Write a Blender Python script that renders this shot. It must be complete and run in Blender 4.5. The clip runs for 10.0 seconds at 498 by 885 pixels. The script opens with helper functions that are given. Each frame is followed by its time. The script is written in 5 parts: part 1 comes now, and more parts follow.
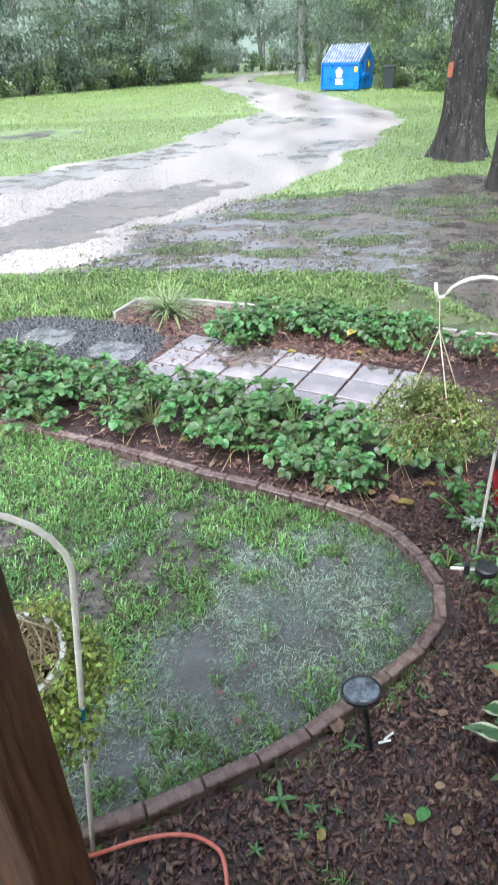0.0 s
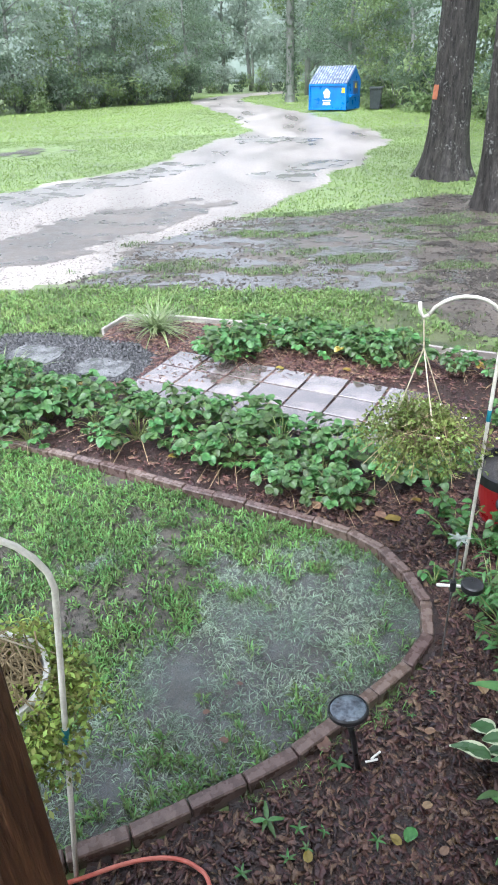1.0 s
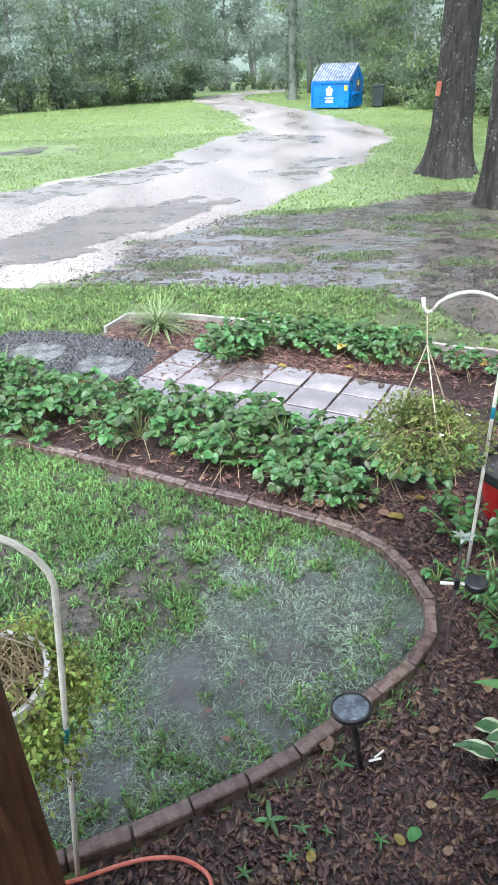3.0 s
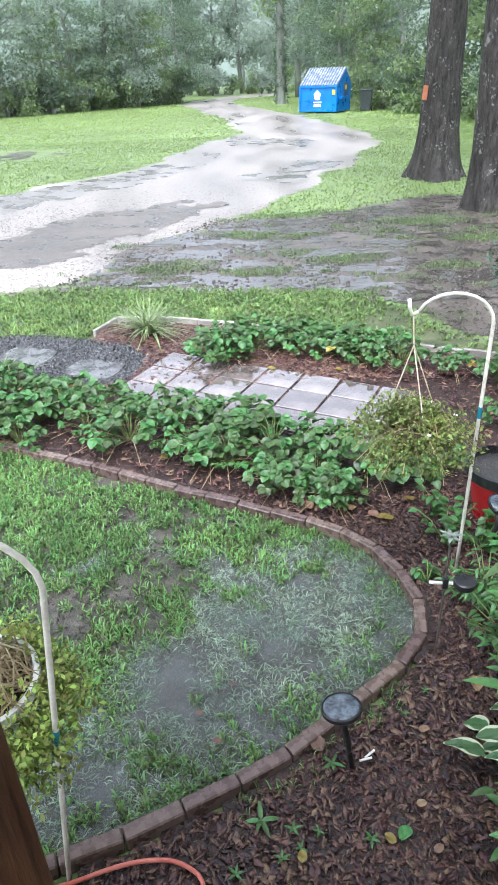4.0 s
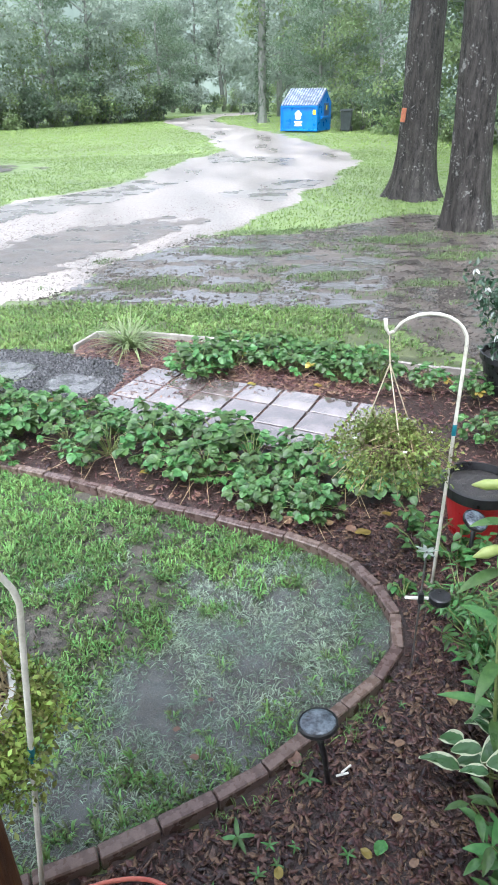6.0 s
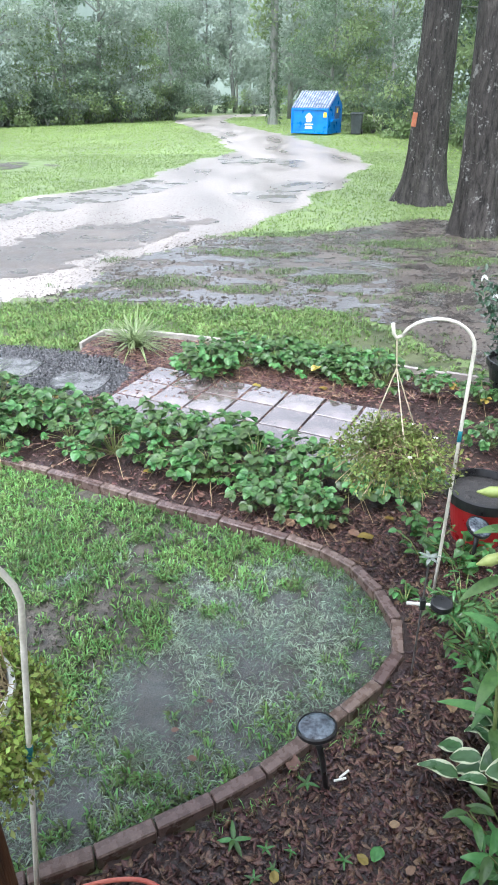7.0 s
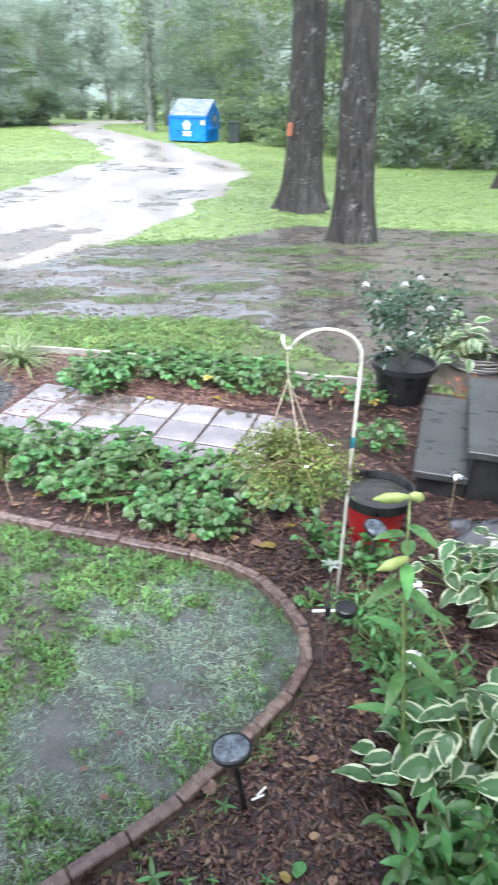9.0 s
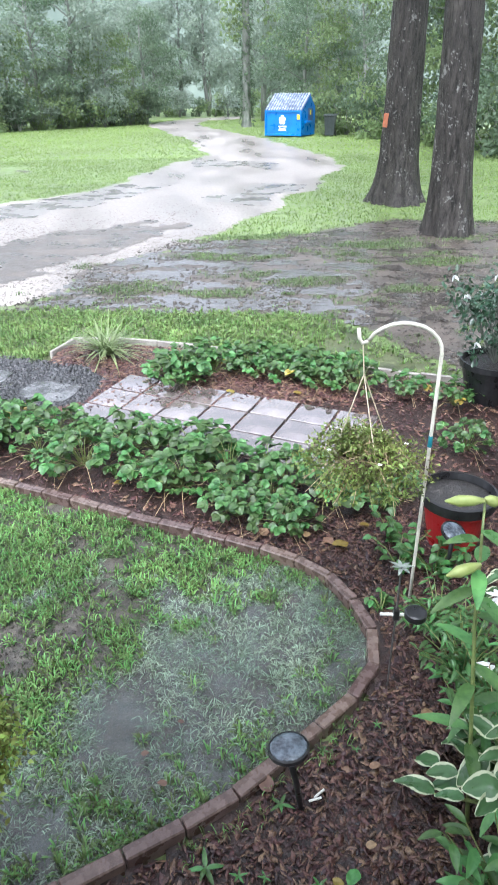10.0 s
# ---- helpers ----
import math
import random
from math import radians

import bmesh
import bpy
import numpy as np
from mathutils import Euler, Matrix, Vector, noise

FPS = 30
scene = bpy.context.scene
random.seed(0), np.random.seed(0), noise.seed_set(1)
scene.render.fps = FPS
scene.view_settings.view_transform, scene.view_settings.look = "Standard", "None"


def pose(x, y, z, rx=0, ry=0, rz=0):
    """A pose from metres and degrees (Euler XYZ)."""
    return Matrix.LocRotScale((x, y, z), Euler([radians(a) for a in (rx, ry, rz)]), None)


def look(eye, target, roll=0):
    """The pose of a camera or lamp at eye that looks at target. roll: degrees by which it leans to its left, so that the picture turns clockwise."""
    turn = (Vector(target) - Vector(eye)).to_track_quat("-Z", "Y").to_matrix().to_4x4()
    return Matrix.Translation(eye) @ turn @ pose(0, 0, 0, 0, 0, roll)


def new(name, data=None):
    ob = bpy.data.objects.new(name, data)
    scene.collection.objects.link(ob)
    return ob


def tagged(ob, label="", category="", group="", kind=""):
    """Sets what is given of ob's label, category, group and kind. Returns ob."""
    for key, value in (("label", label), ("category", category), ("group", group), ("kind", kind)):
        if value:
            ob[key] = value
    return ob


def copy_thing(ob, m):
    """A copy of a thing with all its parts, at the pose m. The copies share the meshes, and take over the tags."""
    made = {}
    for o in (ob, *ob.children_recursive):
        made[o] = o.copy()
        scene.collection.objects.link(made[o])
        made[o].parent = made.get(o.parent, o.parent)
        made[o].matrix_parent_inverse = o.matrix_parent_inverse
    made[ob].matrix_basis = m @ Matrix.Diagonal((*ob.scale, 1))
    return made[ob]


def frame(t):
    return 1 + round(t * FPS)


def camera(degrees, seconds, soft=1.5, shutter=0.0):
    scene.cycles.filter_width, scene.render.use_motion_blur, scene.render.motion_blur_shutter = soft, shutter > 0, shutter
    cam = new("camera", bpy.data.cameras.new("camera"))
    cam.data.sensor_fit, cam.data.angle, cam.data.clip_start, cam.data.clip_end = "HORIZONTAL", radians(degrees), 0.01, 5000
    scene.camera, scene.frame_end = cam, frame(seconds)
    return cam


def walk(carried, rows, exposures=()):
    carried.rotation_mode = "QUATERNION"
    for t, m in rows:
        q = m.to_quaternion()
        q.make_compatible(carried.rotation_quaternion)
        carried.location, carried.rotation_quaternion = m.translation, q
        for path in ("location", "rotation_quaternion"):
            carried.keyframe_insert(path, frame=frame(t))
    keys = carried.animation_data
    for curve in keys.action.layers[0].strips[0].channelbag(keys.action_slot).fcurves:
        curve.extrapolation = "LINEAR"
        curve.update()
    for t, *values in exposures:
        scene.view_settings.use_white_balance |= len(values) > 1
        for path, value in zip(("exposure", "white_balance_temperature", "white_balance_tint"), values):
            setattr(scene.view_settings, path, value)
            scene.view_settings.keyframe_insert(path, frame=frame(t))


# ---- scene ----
cam = camera(41.2, 10.0, soft=1.3, shutter=0.5)
PATH = [
    (0, (-0.126, -0.224, 2.127), (-0.189, 1.491, 1.099), -2.5),
    (0.5, (-0.117, -0.231, 2.143), (-0.17, 1.525, 1.186), -1.6),
    (1, (-0.114, -0.225, 2.135), (-0.144, 1.513, 1.147), -2.0),
    (1.5, (-0.105, -0.221, 2.132), (-0.126, 1.513, 1.135), -2.0),
    (2, (-0.112, -0.212, 2.129), (-0.146, 1.513, 1.118), -2.0),
    (2.5, (-0.115, -0.212, 2.125), (-0.16, 1.519, 1.126), -2.3),
    (4, (-0.101, -0.224, 2.121), (-0.114, 1.518, 1.137), -2.3),
    (4.5, (-0.103, -0.229, 2.125), (-0.111, 1.517, 1.151), -2.6),
    (5, (-0.11, -0.226, 2.126), (-0.116, 1.511, 1.133), -2.3),
    (5.5, (-0.108, -0.23, 2.132), (-0.114, 1.505, 1.137), -1.7),
    (5.7, (-0.098, -0.245, 2.139), (-0.066, 1.51, 1.181), -1.6),
    (6.8, (-0.091, -0.231, 2.136), (-0.044, 1.534, 1.196), -0.4),
    (7, (-0.098, -0.237, 2.138), (-0.061, 1.526, 1.194), -0.0),
    (7.5, (-0.109, -0.219, 2.121), (-0.043, 1.522, 1.14), -1.0),
    (8, (-0.162, -0.192, 2.141), (0.152, 1.513, 1.144), 0.6),
    (8.5, (-0.158, -0.186, 2.14), (0.378, 1.468, 1.151), 2.5),
    (9, (-0.092, -0.184, 2.154), (0.254, 1.555, 1.229), 1.3),
    (9.5, (-0.043, -0.161, 2.125), (0.064, 1.582, 1.15), -1.6),
    (10, (-0.03, -0.165, 2.135), (0.058, 1.599, 1.197), -0.7),
]
EXPOSURES = [(0, 1.93, 5780, 11), (7.5, 1.95, 5780, 11), (8.0, 2.1, 5780, 11), (8.5, 2.27, 5780, 11), (9.0, 2.2, 5780, 11), (10, 1.95, 5780, 11)]
walk(cam, [(t, look(eye, target, roll)) for t, eye, target, roll in PATH], EXPOSURES)

# ---- world, sun, exposure ----
world = bpy.data.worlds.new("overcast")
scene.world = world
world.use_nodes = True
wn = world.node_tree.nodes
sky = wn.new("ShaderNodeTexSky")
sky.sky_type = "NISHITA"
sky.sun_disc = False
sky.sun_elevation = radians(62)
sky.sun_rotation = radians(200)
sky.dust_density = 4.0
grey_sky = wn.new("ShaderNodeHueSaturation")
grey_sky.inputs["Saturation"].default_value = 0.18
world.node_tree.links.new(sky.outputs[0], grey_sky.inputs["Color"])
world.node_tree.links.new(grey_sky.outputs[0], wn["Background"].inputs["Color"])
wn["Background"].inputs["Strength"].default_value = 0.15
sun_data = bpy.data.lights.new("sun", "SUN")
sun_data.energy, sun_data.angle, sun_data.color = 0.5, radians(60), (1.0, 0.98, 0.95)
sun_lamp = new("sun", sun_data)
sun_lamp.matrix_world = look((0, 0, 30), (3, 16, 0))

# ---- materials ----


def mat(name, low, high, scale=8.0, rough=(0.4, 0.7), bump=0.3, fine=60.0, broad=0.7, metal=0.0, vary=0.0, leafy=0.0,
        stretch=(1, 1, 1), island=0.0, spec=0.5, depth=0.01, coat=0.0):
    """Two-scale noise colour, roughness and relief. vary: spread by object; island: spread by loose piece; leafy: light let through."""
    m = bpy.data.materials.new(name)
    m.use_nodes = True
    nt = m.node_tree
    n, l = nt.nodes, nt.links
    b = n["Principled BSDF"]
    co = n.new("ShaderNodeTexCoord")
    mp = n.new("ShaderNodeMapping")
    mp.inputs["Scale"].default_value = stretch
    l.new(co.outputs["Object"], mp.inputs["Vector"])
    big = n.new("ShaderNodeTexNoise")
    big.inputs["Scale"].default_value, big.inputs["Detail"].default_value = scale, 6
    small = n.new("ShaderNodeTexNoise")
    small.inputs["Scale"].default_value, small.inputs["Detail"].default_value = fine, 4
    wide = n.new("ShaderNodeTexNoise")
    wide.inputs["Scale"].default_value = broad
    for t in (big, small, wide):
        l.new(mp.outputs[0], t.inputs["Vector"])
    mixn = n.new("ShaderNodeMath")
    mixn.operation = "MULTIPLY_ADD"
    l.new(small.outputs["Fac"], mixn.inputs[0])
    mixn.inputs[1].default_value = 0.5
    l.new(big.outputs["Fac"], mixn.inputs[2])
    ramp = n.new("ShaderNodeValToRGB")
    ramp.color_ramp.elements[0].position, ramp.color_ramp.elements[1].position = 0.55, 0.95
    ramp.color_ramp.elements[0].color, ramp.color_ramp.elements[1].color = (*low, 1), (*high, 1)
    l.new(mixn.outputs[0], ramp.inputs[0])
    hs = n.new("ShaderNodeHueSaturation")
    l.new(ramp.outputs[0], hs.inputs["Color"])
    value = n.new("ShaderNodeMapRange")
    value.inputs["From Min"].default_value, value.inputs["From Max"].default_value = 0.3, 0.7
    value.inputs["To Min"].default_value, value.inputs["To Max"].default_value = 0.8, 1.2
    l.new(wide.outputs["Fac"], value.inputs["Value"])
    last = value.outputs[0]
    for amount, node, socket in ((vary, "ShaderNodeObjectInfo", "Random"), (island, "ShaderNodeNewGeometry", "Random Per Island")):
        if amount:
            src = n.new(node)
            mr = n.new("ShaderNodeMapRange")
            mr.inputs["To Min"].default_value, mr.inputs["To Max"].default_value = 1 - amount, 1 + amount
            l.new(src.outputs[socket], mr.inputs["Value"])
            mul = n.new("ShaderNodeMath")
            mul.operation = "MULTIPLY"
            l.new(last, mul.inputs[0])
            l.new(mr.outputs[0], mul.inputs[1])
            last = mul.outputs[0]
            hue = n.new("ShaderNodeMapRange")
            hue.inputs["To Min"].default_value, hue.inputs["To Max"].default_value = 0.5 - 0.06 * amount, 0.5 + 0.06 * amount
            l.new(src.outputs[socket], hue.inputs["Value"])
            l.new(hue.outputs[0], hs.inputs["Hue"])
    l.new(last, hs.inputs["Value"])
    l.new(hs.outputs[0], b.inputs["Base Color"])
    rr = n.new("ShaderNodeMapRange")
    rr.inputs["From Min"].default_value, rr.inputs["From Max"].default_value = 0.35, 0.65
    rr.inputs["To Min"].default_value, rr.inputs["To Max"].default_value = rough
    l.new(big.outputs["Fac"], rr.inputs["Value"])
    l.new(rr.outputs[0], b.inputs["Roughness"])
    b.inputs["Metallic"].default_value = metal
    b.inputs["Coat Weight"].default_value, b.inputs["Coat Roughness"].default_value = coat, 0.04
    b.inputs["Specular IOR Level"].default_value = spec
    if bump:
        bp = n.new("ShaderNodeBump")
        bp.inputs["Strength"].default_value, bp.inputs["Distance"].default_value = bump, depth
        l.new(mixn.outputs[0], bp.inputs["Height"])
        l.new(bp.outputs[0], b.inputs["Normal"])
        l.new(bp.outputs[0], b.inputs["Coat Normal"])
    if leafy:
        tr = n.new("ShaderNodeBsdfTranslucent")
        l.new(hs.outputs[0], tr.inputs["Color"])
        mx = n.new("ShaderNodeMixShader")
        mx.inputs[0].default_value = leafy
        l.new(b.outputs[0], mx.inputs[1])
        l.new(tr.outputs[0], mx.inputs[2])
        l.new(mx.outputs[0], n["Material Output"].inputs["Surface"])
    return m


def water_mat(name, tint, silt, ripple, murk, chop=0.5, rough=0.05, gloss_ior=1.45):
    """Shallow rain water: clear, with silt in it, rain-rippled, mirror-like by Fresnel."""
    m = bpy.data.materials.new(name)
    m.use_nodes = True
    n, l = m.node_tree.nodes, m.node_tree.links
    n.remove(n["Principled BSDF"])
    co = n.new("ShaderNodeTexCoord")
    nz = n.new("ShaderNodeTexNoise")
    nz.inputs["Scale"].default_value, nz.inputs["Detail"].default_value = ripple, 3
    l.new(co.outputs["Object"], nz.inputs["Vector"])
    bp = n.new("ShaderNodeBump")
    bp.inputs["Strength"].default_value, bp.inputs["Distance"].default_value = chop, 0.006
    l.new(nz.outputs["Fac"], bp.inputs["Height"])
    clear = n.new("ShaderNodeBsdfTransparent")
    clear.inputs[0].default_value = (*tint, 1)
    mud = n.new("ShaderNodeBsdfDiffuse")
    mud.inputs[0].default_value = (*silt, 1)
    wide = n.new("ShaderNodeTexNoise")
    wide.inputs["Scale"].default_value, wide.inputs["Detail"].default_value = 7.0, 7
    l.new(co.outputs["Object"], wide.inputs["Vector"])
    mr = n.new("ShaderNodeMapRange")
    mr.inputs["From Min"].default_value, mr.inputs["From Max"].default_value = 0.3, 0.7
    mr.inputs["To Min"].default_value, mr.inputs["To Max"].default_value = murk
    l.new(wide.outputs["Fac"], mr.inputs["Value"])
    body = n.new("ShaderNodeMixShader")
    l.new(mr.outputs[0], body.inputs[0])
    l.new(clear.outputs[0], body.inputs[1])
    l.new(mud.outputs[0], body.inputs[2])
    gloss = n.new("ShaderNodeBsdfGlossy")
    gloss.inputs["Roughness"].default_value = rough
    l.new(bp.outputs[0], gloss.inputs["Normal"])
    fr = n.new("ShaderNodeFresnel")
    fr.inputs["IOR"].default_value = gloss_ior
    l.new(bp.outputs[0], fr.inputs["Normal"])
    top = n.new("ShaderNodeMixShader")
    l.new(fr.outputs[0], top.inputs[0])
    l.new(body.outputs[0], top.inputs[1])
    l.new(gloss.outputs[0], top.inputs[2])
    l.new(top.outputs[0], n["Material Output"].inputs["Surface"])
    return m


def rim_leaf_mat(name, green, cream, start, fine=40.0):
    """A leaf whose margin is cream: the mesh's UV gives the distance from the midrib."""
    m = mat(name, tuple(c * 0.7 for c in green), green, 18, (0.25, 0.45), 0.2, fine, 3, leafy=0.2, vary=0.2)
    n, l = m.node_tree.nodes, m.node_tree.links
    hs = [x for x in n if x.bl_idname == "ShaderNodeHueSaturation"][0]
    uv = n.new("ShaderNodeUVMap")
    sep = n.new("ShaderNodeSeparateXYZ")
    l.new(uv.outputs[0], sep.inputs[0])
    co = n.new("ShaderNodeTexCoord")
    nz = n.new("ShaderNodeTexNoise")
    nz.inputs["Scale"].default_value = 45
    l.new(co.outputs["Object"], nz.inputs["Vector"])
    add = n.new("ShaderNodeMath")
    add.operation = "MULTIPLY_ADD"
    l.new(nz.outputs["Fac"], add.inputs[0])
    add.inputs[1].default_value = 0.45
    l.new(sep.outputs["Y"], add.inputs[2])
    rp = n.new("ShaderNodeValToRGB")
    rp.color_ramp.elements[0].position, rp.color_ramp.elements[1].position = start, start + 0.06
    l.new(add.outputs[0], rp.inputs[0])
    mx = n.new("ShaderNodeMix")
    mx.data_type = "RGBA"
    l.new(rp.outputs[0], mx.inputs[0])
    l.new(hs.outputs[0], mx.inputs[6])
    mx.inputs[7].default_value = (*cream, 1)
    for x in n:
        if x.bl_idname == "ShaderNodeBsdfPrincipled":
            l.new(mx.outputs[2], x.inputs["Base Color"])
        if x.bl_idname == "ShaderNodeBsdfTranslucent":
            l.new(mx.outputs[2], x.inputs["Color"])
    return m


def lichen(m, pale, amount):
    """Pale crusty patches over a bark material: blotches broken up by a finer grain."""
    n, l = m.node_tree.nodes, m.node_tree.links
    b = n["Principled BSDF"]
    under = b.inputs["Base Color"].links[0].from_socket
    co = n.new("ShaderNodeTexCoord")
    blot, grain = n.new("ShaderNodeTexNoise"), n.new("ShaderNodeTexNoise")
    blot.inputs["Scale"].default_value, blot.inputs["Detail"].default_value = 3.2, 5
    grain.inputs["Scale"].default_value, grain.inputs["Detail"].default_value = 22, 4
    mul = n.new("ShaderNodeMath")
    mul.operation = "MULTIPLY"
    for k, t in enumerate((blot, grain)):
        l.new(co.outputs["Object"], t.inputs["Vector"])
        l.new(t.outputs["Fac"], mul.inputs[k])
    rp = n.new("ShaderNodeMapRange")
    rp.inputs["From Min"].default_value, rp.inputs["From Max"].default_value = 0.33 - amount, 0.42 - amount
    l.new(mul.outputs[0], rp.inputs["Value"])
    mx = n.new("ShaderNodeMix")
    mx.data_type = "RGBA"
    l.new(rp.outputs[0], mx.inputs[0])
    l.new(under, mx.inputs[6])
    mx.inputs[7].default_value = (*pale, 1)
    l.new(mx.outputs[2], b.inputs["Base Color"])
    return m


M_SOIL = mat("wet soil and turf", (0.10, 0.145, 0.045), (0.19, 0.26, 0.09), 3, (0.35, 0.6), 0.6, 60, 0.25)
M_LAWNSOIL = mat("sodden lawn soil", (0.026, 0.023, 0.018), (0.115, 0.100, 0.082), 26, (0.3, 0.6), 1.0, 120, 2.0)
M_VERGESOIL = mat("olive turf and mud", (0.045, 0.055, 0.022), (0.12, 0.135, 0.060), 5, (0.3, 0.6), 0.8, 80, 1.2)
M_GRASS = mat("grass", (0.084, 0.163, 0.040), (0.20, 0.325, 0.095), 4, (0.3, 0.5), 0, 20, 0.8, leafy=0.3, island=0.7)
# Darker than the lawn tufts, so that the gaps between blades look dark.
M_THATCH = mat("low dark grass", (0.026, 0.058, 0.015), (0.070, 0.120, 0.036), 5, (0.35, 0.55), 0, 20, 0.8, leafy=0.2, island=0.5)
# Lightened and greyed so that the colour carries the far lawn's hazy brightness.
M_FARGRASS = mat("far lawn paled for haze", (0.20, 0.28, 0.075), (0.29, 0.385, 0.13), 2.2, (0.4, 0.55), 0, 30, 0.15, leafy=0.3, island=0.15)
M_DROWNED = mat("drowned grass", (0.12, 0.175, 0.11), (0.30, 0.365, 0.25), 3, (0.3, 0.5), 0, 20, 0.8, leafy=0.2, island=0.65)
M_TUFT = mat("olive grass", (0.07, 0.12, 0.035), (0.14, 0.20, 0.07), 3, (0.3, 0.5), 0, 20, 0.8, leafy=0.25, island=0.35)
M_VERGE = mat("verge grass", (0.095, 0.165, 0.042), (0.21, 0.30, 0.092), 3, (0.35, 0.5), 0, 20, 0.6, leafy=0.3, island=0.45)
M_FIELD = mat("field grass", (0.125, 0.19, 0.05), (0.22, 0.30, 0.095), 2.2, (0.4, 0.55), 0, 30, 0.2, leafy=0.3, island=0.2)
M_ROAD = mat("wet sandy gravel", (0.165, 0.145, 0.129), (0.325, 0.292, 0.263), 0.9, (0.25, 0.55), 0.25, 22, 0.2, stretch=(1, 0.25, 1), depth=0.01)
M_MUD = mat("wet mud", (0.036, 0.029, 0.022), (0.114, 0.093, 0.076), 3.5, (0.2, 0.6), 1.0, 34, 0.6, coat=0.05)
M_MULCH = mat("dark mulch", (0.012, 0.007, 0.006), (0.055, 0.030, 0.025), 28, (0.3, 0.6), 0.9, 120, 2.0)
M_POTSOIL = mat("black potting soil", (0.010, 0.009, 0.008), (0.05, 0.045, 0.042), 40, (0.4, 0.7), 1.0, 140, 3)
M_CHIP = mat("bark chips", (0.030, 0.012, 0.010), (0.120, 0.056, 0.045), 40, (0.25, 0.55), 0.4, 160, 1.2, island=0.85)
M_REDCHIP = mat("red-brown bark", (0.044, 0.019, 0.016), (0.155, 0.074, 0.061), 40, (0.25, 0.55), 0.4, 160, 1.2, island=0.8)
M_PEBBLE = mat("dark pebbles", (0.018, 0.018, 0.019), (0.075, 0.075, 0.078), 30, (0.15, 0.45), 0.3, 140, 2, island=0.7)
M_CLOD = mat("dull clods", (0.03, 0.026, 0.02), (0.10, 0.085, 0.07), 10, (0.5, 0.7), 0.4, 60, 2, island=0.4)
M_GRAVEL = mat("pale gravel", (0.13, 0.113, 0.099), (0.27, 0.24, 0.215), 12, (0.35, 0.6), 0.2, 60, 2, island=0.2)
M_BRICK = mat("brown brick", (0.085, 0.056, 0.046), (0.18, 0.125, 0.105), 22, (0.15, 0.45), 0.5, 150, 3, vary=0.22, depth=0.004)
M_STRIP = mat("weathered edging", (0.22, 0.20, 0.175), (0.38, 0.35, 0.315), 12, (0.3, 0.6), 0.4, 90, 2, vary=0.12)
M_PAVER = mat("wet concrete paver", (0.075, 0.058, 0.054), (0.21, 0.175, 0.165), 5, (0.02, 0.10), 0.05, 110, 1.5, vary=0.25, depth=0.002, coat=1.0)
M_PAVER.node_tree.nodes["Principled BSDF"].inputs["Coat IOR"].default_value = 1.75
M_STONE = mat("grey stepping stone", (0.028, 0.028, 0.029), (0.19, 0.19, 0.192), 13, (0.03, 0.5), 1.0, 45, 3, coat=0.3, depth=0.03)
M_STEP = mat("weathered grey step", (0.034, 0.037, 0.035), (0.082, 0.085, 0.081), 6, (0.25, 0.55), 0.4, 90, 1.2, vary=0.1, stretch=(1, 4, 1))
M_DARKSTEP = mat("dark riser boards", (0.012, 0.012, 0.012), (0.035, 0.034, 0.033), 9, (0.35, 0.6), 0.3, 80, 2)
M_SIDING = mat("white siding", (0.74, 0.73, 0.70), (0.82, 0.81, 0.79), 3, (0.4, 0.55), 0.1, 60, 0.6)
M_FOUND = mat("brick foundation", (0.14, 0.08, 0.06), (0.26, 0.16, 0.12), 14, (0.5, 0.7), 0.5, 80, 1)
M_POST = mat("dark stained timber", (0.018, 0.0075, 0.004), (0.115, 0.046, 0.019), 5, (0.3, 0.5), 0.3, 30, 2, stretch=(12, 12, 0.9))
M_DECK = mat("porch boards", (0.10, 0.07, 0.05), (0.22, 0.16, 0.12), 6, (0.4, 0.6), 0.3, 50, 1, vary=0.15)
M_POLE = mat("off-white hook paint", (0.50, 0.47, 0.40), (0.72, 0.69, 0.61), 14, (0.25, 0.45), 0.15, 120, 2)
M_TAPE = mat("teal tape", (0.01, 0.12, 0.16), (0.03, 0.22, 0.27), 20, (0.3, 0.4), 0.1)
M_STRING = mat("cream cord", (0.45, 0.38, 0.27), (0.65, 0.57, 0.44), 40, (0.5, 0.7), 0.2)
M_WHITEPOT = mat("white plastic", (0.66, 0.65, 0.60), (0.78, 0.77, 0.73), 8, (0.3, 0.45), 0.05)
M_BLACK = mat("black plastic", (0.008, 0.008, 0.009), (0.025, 0.025, 0.027), 12, (0.25, 0.45), 0.1)
M_RED = mat("red plastic", (0.32, 0.012, 0.014), (0.45, 0.03, 0.03), 8, (0.25, 0.4), 0.05)
M_PANEL = mat("wet solar panel glass", (0.015, 0.02, 0.03), (0.14, 0.17, 0.20), 34, (0.03, 0.18), 0.4, 90, 6)
M_ROD = mat("grey wire", (0.10, 0.10, 0.10), (0.22, 0.21, 0.20), 30, (0.3, 0.5), 0.1, metal=0.6)
M_SILVER = mat("silvery ornament", (0.14, 0.17, 0.14), (0.26, 0.30, 0.26), 30, (0.3, 0.5), 0.1)
M_HOSE = mat("coral rubber hose", (0.44, 0.10, 0.07), (0.58, 0.19, 0.14), 12, (0.3, 0.45), 0.1)
M_GREYHOSE = mat("pale coiled hose", (0.17, 0.165, 0.15), (0.30, 0.285, 0.265), 12, (0.3, 0.5), 0.1)
M_BLUE = mat("blue dumpster paint", (0.0, 0.11, 0.40), (0.005, 0.17, 0.54), 3, (0.25, 0.4), 0.1, 30, 1)
